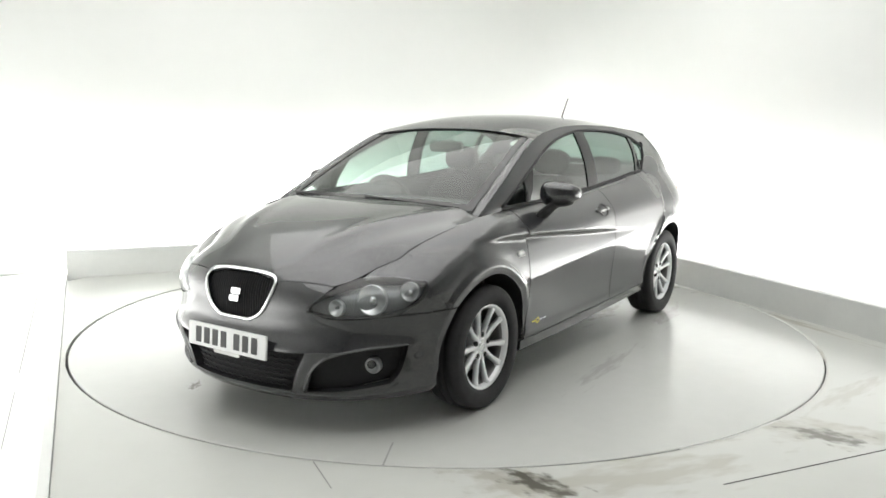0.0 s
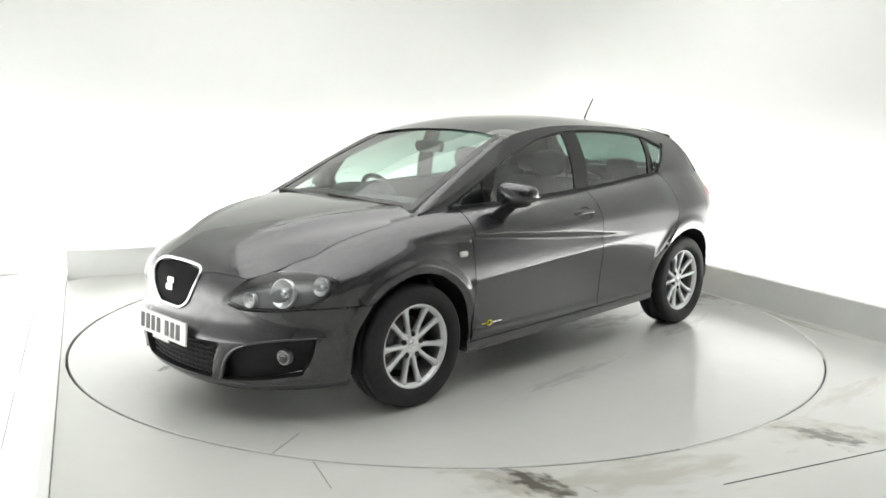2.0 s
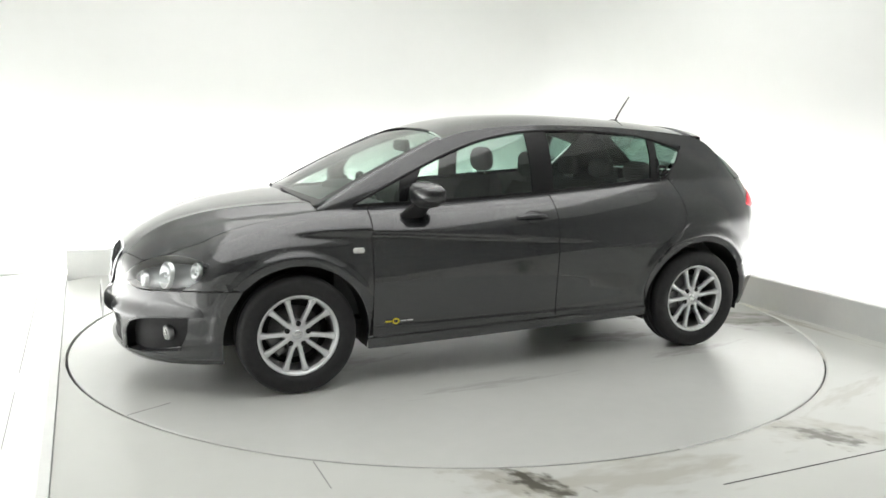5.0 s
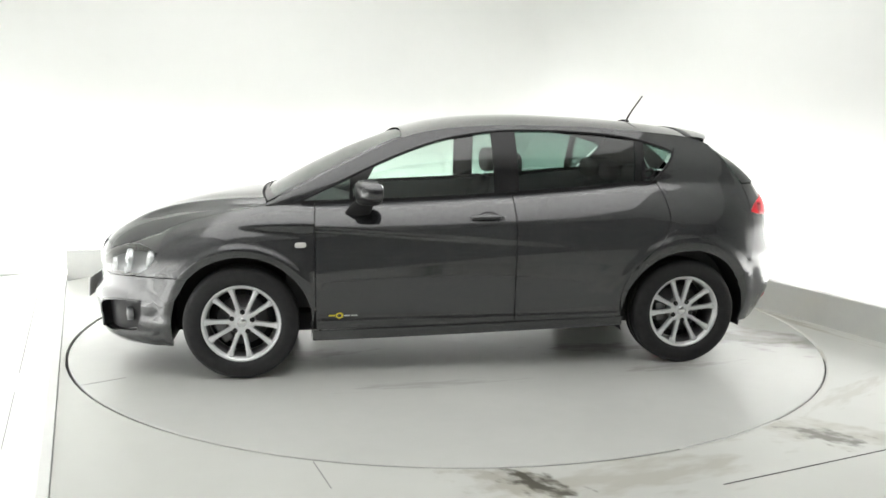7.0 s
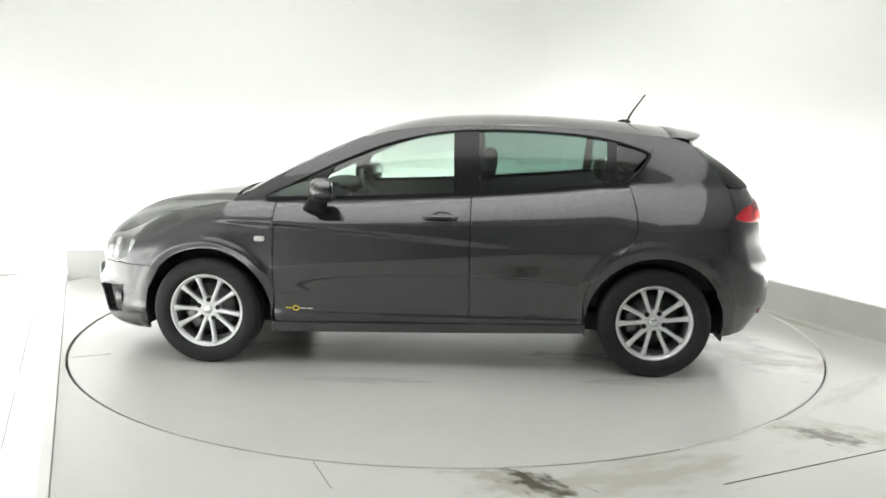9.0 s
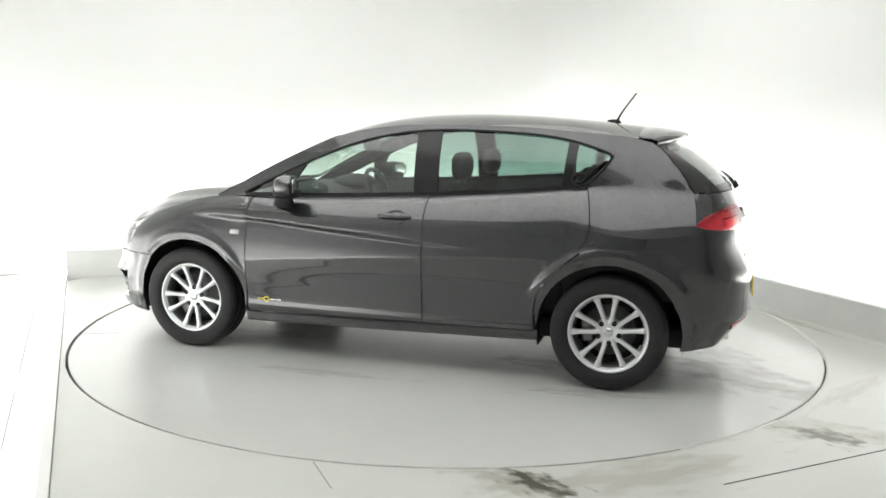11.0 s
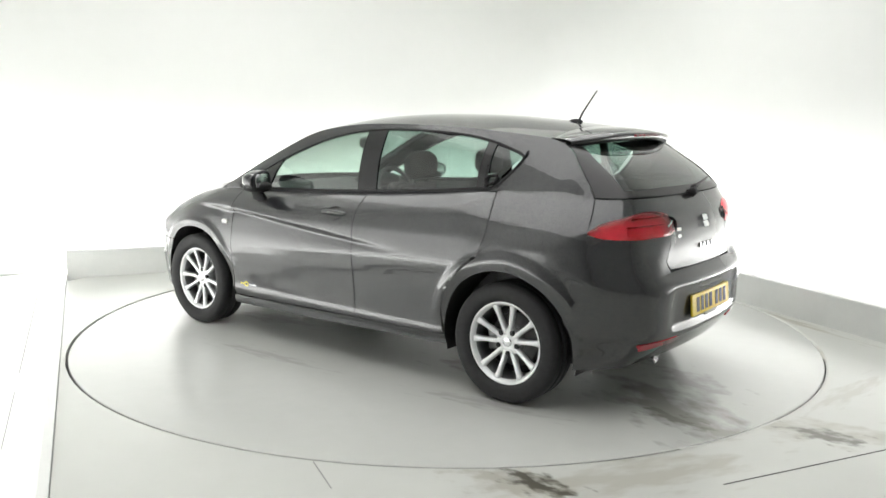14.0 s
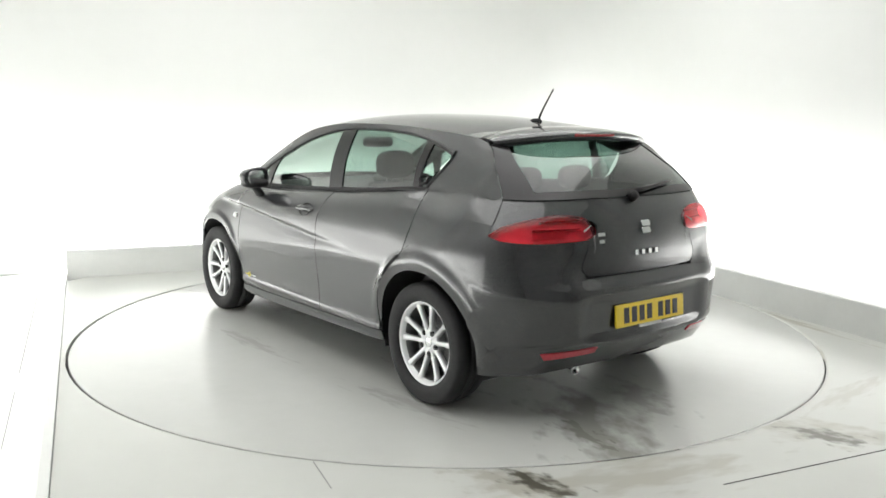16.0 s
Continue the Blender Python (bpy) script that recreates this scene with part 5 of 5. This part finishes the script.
        tube(bm, [Vector((skin(fy(abs(y)), z).x - 0.034, math.copysign(skin(fy(abs(y)), z).y, y), z + 0.004 * (-1) ** i)) for i, y in enumerate(np.linspace(-ym, ym, 33))], 0.005, 6)
        part("mesh_bar", bm, TRIM, lg)


def build_car():
    c = new("car")
    tagged(c, "dark grey metallic five-door hatchback parked on the turntable", "car")
    # painted shell
    bm = bmesh.new()
    make_front_bumper(bm)
    part("front_bumper", finish_skin(bm, 0.02, "both", relax=2), PAINT, c, "dark grey front bumper")
    both_sides("front_wing", make_fender, PAINT, c, relax=2)
    both_sides("front_door", make_front_door, PAINT, c, "dark grey front door with a slanting fold")
    both_sides("rear_door", make_rear_door, PAINT, c, "dark grey rear door")
    both_sides("rear_quarter", make_quarter, PAINT, c, "dark grey rear wing and pillar", relax=6)
    both_sides("tail_corner", make_tail_side, PAINT, c, rim=0)
    both_sides("sill", make_sill, PAINT, c)
    both_sides("cant_rail", make_rail_frame, PAINT, c, "dark grey roof rail", rim=0.012)
    bm = bmesh.new()
    make_rear_bumper(bm)
    part("rear_bumper", finish_skin(bm, 0.012, "both", relax=1), PAINT, c, "dark grey rear bumper")
    bm = bmesh.new()
    make_tailgate(bm)
    tg = part("tailgate", finish_skin(bm, 0.014, "both", relax=2), PAINT, c, "dark grey tailgate")
    bm = bmesh.new()
    sheet_between(bm, bonnet_pt, 44, 72)
    part("bonnet", finish_skin(bm, 0.016, relax=4), PAINT, c, "dark grey bonnet with two raised ridges")
    bm = bmesh.new()
    sheet_between(bm, roof_pt, 40, 28)
    part("roof", finish_skin(bm, 0.0, relax=4), PAINT, c, "dark grey roof panel")
    # glass
    bm = bmesh.new()
    sheet_between(bm, lambda u, v: screen_pt(u, v * 0.93), 20, 26)
    ws = part("windscreen", finish_skin(bm, 0.004), SCREEN_GLASS, c, "green-tinted windscreen")
    bm = bmesh.new()
    sheet_between(bm, rear_screen_pt, 16, 24)
    rw = part("rear_window", finish_skin(bm, 0.004), GLASS_DARK, c, "dark tinted rear window")
    panes = []
    panes += both_sides("quarter_light", pane(0.90, 0.685, 0.80, 0.675, 8, 8), GLASS, c, rim=0)
    panes += both_sides("front_window", pane(0.655, -0.150, 0.55, -0.140, 20, 14), GLASS, c, "green-tinted front window", rim=0)
    panes += both_sides("rear_side_window", pane(-0.285, -1.000, -0.275, -1.020, 18, 14), GLASS_DARK, c, "dark tinted rear window", rim=0)
    panes += both_sides("rear_quarter_light", pane(-1.045, -1.090, -1.065, -1.245, 10, 12), GLASS_DARK, c, rim=0)
    for g in panes + [ws, rw]:
        g.visible_shadow = False
    both_sides("centre_pillar", strip(-0.145, -0.290, -0.135, -0.280), GLOSS_BLACK, c, "gloss black door pillar", rim=0.01)
    both_sides("window_divider", strip(0.692, 0.650, 0.682, 0.545), GLOSS_BLACK, c, rim=0.01)
    both_sides("window_divider", strip(-0.995, -1.050, -1.015, -1.070), GLOSS_BLACK, c, rim=0.01)
    both_sides("window_seal", make_belt_trim, TRIM, c, "black window seal", rim=0.01)
    for sgn in (1, -1):
        # black seal round the top of the opening
        bm = bmesh.new()
        tube(bm, [upper(x, z) * 1.0 for x, z in [tuple(q) for q in smooth_path(DLO_TOP[:-1] + [(-1.205, 1.272), (-1.246, 1.250), (-1.250, 1.232), (-1.226, 1.195)], 5)]] + [upper(dlo_rear(z), z) for z in (1.17, 1.14, 1.10, 1.082)], 0.0080, 6)
        for v in bm.verts:
            v.co.y = v.co.y * sgn
        if sgn < 0:
            bmesh.ops.reverse_faces(bm, faces=bm.faces[:])
        part("door_seal", bm, TRIM, c, "black door seal")
        # lever of the rear door, set in the corner of its window
        bm = bmesh.new()
        ring = [upper(-1.086 + 0.034 * math.cos(t) - 0.010 * math.sin(t), 1.126 + 0.024 * math.sin(t)) + Vector((0, 0.003, 0)) for t in np.linspace(0, 2 * math.pi, 25)]
        tube(bm, ring, 0.0065, 8)
        xform(bm, Matrix(), sgn < 0)
        rh = part("rear_door_handle", bm, TRIM, c, "black lever in the window corner")
        bm = bmesh.new()
        ring_sheet(bm, [[upper(x, z) + Vector((0, 0.002, 0)) for x in np.linspace(-1.048, -1.066, 4)] for z in np.linspace(1.086, 1.20, 9)])
        part("handle_plate", xform(bm, Matrix(), sgn < 0), TRIM, rh)
        # black bands printed on the screens' edges
        bm = bmesh.new()
        ring_sheet(bm, [[screen_pt(u, sgn * v) + Vector((0.002, 0, 0.003)) for v in (0.932, 0.90, 0.865)] for u in np.linspace(0, 1, 16)])
        part("screen_band", bm, GLOSS_BLACK, ws)
        # painted face of the front pillar
        bm = bmesh.new()
        ring_sheet(bm, [[screen_pt(u, sgn * v) + Vector((0.022, sgn * 0.004, -0.020)) * (1 - step(0.0, 0.16, u)) + Vector((0.5, 0, 0.8)) * 0.012 * step(0.0, 0.3, u) * math.sin(math.pi * (v - 0.93) / 0.07) for v in np.linspace(0.932, 1.0, 7)] for u in np.linspace(0, 1, 24)])
        part("front_pillar", finish_skin(bm, 0.008), PAINT, c)
        bm = bmesh.new()
        ring_sheet(bm, [[rear_screen_pt(u, sgn * v) + Vector((-0.002, 0, 0.003)) for v in (1.0, 0.95, 0.86)] for u in np.linspace(0, 1, 12)])
        part("screen_band", bm, GLOSS_BLACK, rw)
    bm = bmesh.new()
    ring_sheet(bm, [[screen_pt(u, v) + Vector((0.002, 0, 0.003)) for v in np.linspace(-0.94, 0.94, 24)] for u in (0.0, 0.03, 0.07)])
    part("screen_band", bm, GLOSS_BLACK, ws)
    bm = bmesh.new()
    ring_sheet(bm, [[rear_screen_pt(u, v) + Vector((-0.002, 0, 0.003)) for v in np.linspace(-1, 1, 24)] for u in (0.90, 0.95, 1.0)])
    part("screen_band", bm, GLOSS_BLACK, rw)
    # cowl between bonnet and windscreen
    bm = bmesh.new()
    sheet_between(bm, lambda u, v: bonnet_pt(1.0, v * 0.99) * (1 - u) + (screen_pt(0.04, v) + Vector((0.01, 0, -0.012))) * u - Vector((0, 0, 0.016)), 4, 24)
    part("cowl", bm, TRIM, c, "black cowl panel")
    # spoiler over the rear window
    bm = bmesh.new()
    rows = []
    for v in np.linspace(-1, 1, 25):
        a = abs(v)
        y = 0.575 * v
        xl, zl = roof_pt(0.955, v * 0.99).x, roof_pt(0.955, v * 0.99).z
        xt, zt = -1.620 + 0.14 * a ** 3.0, 1.368 - 0.040 * a ** 2.5
        rows.append([(xl, y, zl + 0.002), ((xl * 2 + xt) / 3, y, (zl * 2 + zt) / 3 + 0.007), ((xl + 2 * xt) / 3, y, (zl + 2 * zt) / 3 + 0.008), (xt, y, zt + 0.004), (xt - 0.004, y, zt - 0.006),
                     (xt + 0.006, y, zt - 0.028), (xt + 0.05, y, zt - 0.040), (xl - 0.015, y, zl - 0.050)])
    ring_sheet(bm, rows, closed=True)
    bmesh.ops.recalc_face_normals(bm, faces=bm.faces)
    sp = part("roof_spoiler", bm, PAINT, c, "dark grey roof spoiler")
    bm = bmesh.new()
    rounded_slab(bm, 0.30, 0.014, 0.006, 0.006)
    part("brake_lamp", xform(bm, Matrix.Translation((-1.619, 0, 1.359)) @ pose(0, 0, 0, 0, 0, -90) @ pose(0, 0, 0, 80, 0, 0)), RED_DARK, sp, "dark red high brake lamp", smooth=False)
    # aerial
    bm = bmesh.new()
    ellipsoid(bm, (-1.185, 0, 1.428), 0.045, 0.018, 0.016, 16, 8)
    ae = part("aerial", bm, TRIM, c, "black roof aerial")
    bm = bmesh.new()
    tube(bm, [(-1.20, 0, 1.425), (-1.225, 0, 1.475), (-1.25, 0, 1.513), (-1.312, 0, 1.600)], 0.007, 8, 0.55)
    part("aerial_mast", bm, TRIM, ae)
    # wipers
    bm = bmesh.new()
    tube(bm, [(-1.895, 0.02, 1.066), (-1.922, 0.02, 1.082)], 0.026, 12, 0.8)
    wp = part("rear_wiper", bm, TRIM, c, "black rear wiper")
    bm = bmesh.new()
    pts = [rear_screen_pt(0.955 - 0.10 * t, -0.02 - 0.52 * t) + Vector((-0.018, 0, 0.010)) for t in np.linspace(0, 1, 7)]
    tube(bm, pts, 0.012, 8, 0.45)
    part("wiper_arm", bm, TRIM, wp)
    for y0, y1 in ((0.56, -0.02), (-0.10, -0.58)):
        bm = bmesh.new()
        tube(bm, [screen_pt(0.012 + 0.035 * t, (y0 + (y1 - y0) * t) / 0.66) + Vector((0.008, 0, 0.008)) for t in np.linspace(0, 1, 8)], 0.0055, 6)
        part("front_wiper", bm, TRIM, c, "black windscreen wiper")
    bm = bmesh.new()
    lathe(bm, [(0.001, 0.0), (0.036, 0.0), (0.036, 0.002)], 24, "z")
    q = screen_pt(0.90, 0.86)
    part("paper_disc", xform(bm, Matrix.Translation(q + Vector((-0.004, 0, -0.005))) @ Vector((0.42, 0.1, 0.9)).to_track_quat("Z", "Y").to_matrix().to_4x4()), PAPER, ws, "round paper disc", smooth=False)
    # name bars on the tailgate
    for k in range(4):
        m = Matrix.Translation((-1.986, 0.075 - 0.05 * k, 0.805)) @ pose(0, 0, 0, 0, 0, -90) @ pose(0, 0, 0, 84, 0, 0)
        bm = bmesh.new()
        box(bm, (-0.011, -0.012, -0.004), (0.011, 0.012, 0.003))
        part("name_bar", xform(bm, m), CHROME, tg, "small chrome bar", smooth=False)
    for k, (w, z) in enumerate(((0.045, 0.905), (0.032, 0.872))):
        m = frame_on(ry(0.31), z)
        bm = bmesh.new()
        box(bm, (-w / 2, -0.008, 0), (w / 2, 0.008, 0.003))
        part("name_bar", xform(bm, m), CHROME, tg, "small chrome bar", smooth=False)
    build_plate(c, (2.213, 0, 0.418), -4, 90, PLATE_W, "white number plate with plain black bars")
    build_plate(c, (-2.024, 0, 0.513), -5, -90, PLATE_Y, "yellow number plate with plain black bars")
    # exhaust
    bm = bmesh.new()
    lathe(bm, [(0.024, 0.10), (0.026, -0.06), (0.029, -0.10), (0.030, -0.102), (0.026, -0.10), (0.022, 0.0)], 20, "x")
    part("exhaust_pipe", xform(bm, Matrix.Translation((-1.81, 0.39, 0.264)) @ pose(0, 0, 0, 0, -6, 0)), CHROME, c, "bright bent exhaust tip")
    # wheel housings
    for cx, r in ((1.289, RB), (-1.289, RF)):
        for sgn in (1, -1):
            bm = bmesh.new()
            rows = []
            for a in np.linspace(-14, 194, 30):
                t = radians(a)
                xx, zz = cx + (r + 0.004) * math.cos(t), max(0.19, 0.30 + (r + 0.004) * math.sin(t))
                yo = skin(sx(xx), max(zz, 0.24)).y - 0.012
                rows.append([(xx, sgn * y, zz) for y in (yo, yo - 0.05, 0.52)])
            ring_sheet(bm, rows)
            vs = [bm.verts.new((cx + (r + 0.004) * math.cos(radians(a)), sgn * 0.52, max(0.18, 0.30 + (r + 0.004) * math.sin(radians(a))))) for a in np.linspace(-14, 194, 30)]
            bm.faces.new(vs)
            part("wheel_housing", bm, TRIM, c, "black wheel housing")
    for x in (1.289, -1.289):
        for sgn in (1, -1):
            build_wheel(c, x, sgn, x < 0)
    build_interior(c)
    build_lamps(c)
    build_mirrors(c)
    build_grille(c)
    return c


car = build_car()


def motions():
    rows, disc = [], []
    for t, deg in TURN:
        a = radians(deg)
        x, y = OFF_X * math.cos(a) - OFF_Y * math.sin(a), OFF_X * math.sin(a) + OFF_Y * math.cos(a)
        rows.append((t, pose(x, y, 0.0, 0, 0, deg)))
        disc.append((t, pose(0, 0, 0, 0, 0, deg)))
    walk(car, rows)
    walk(turntable, disc)


motions()
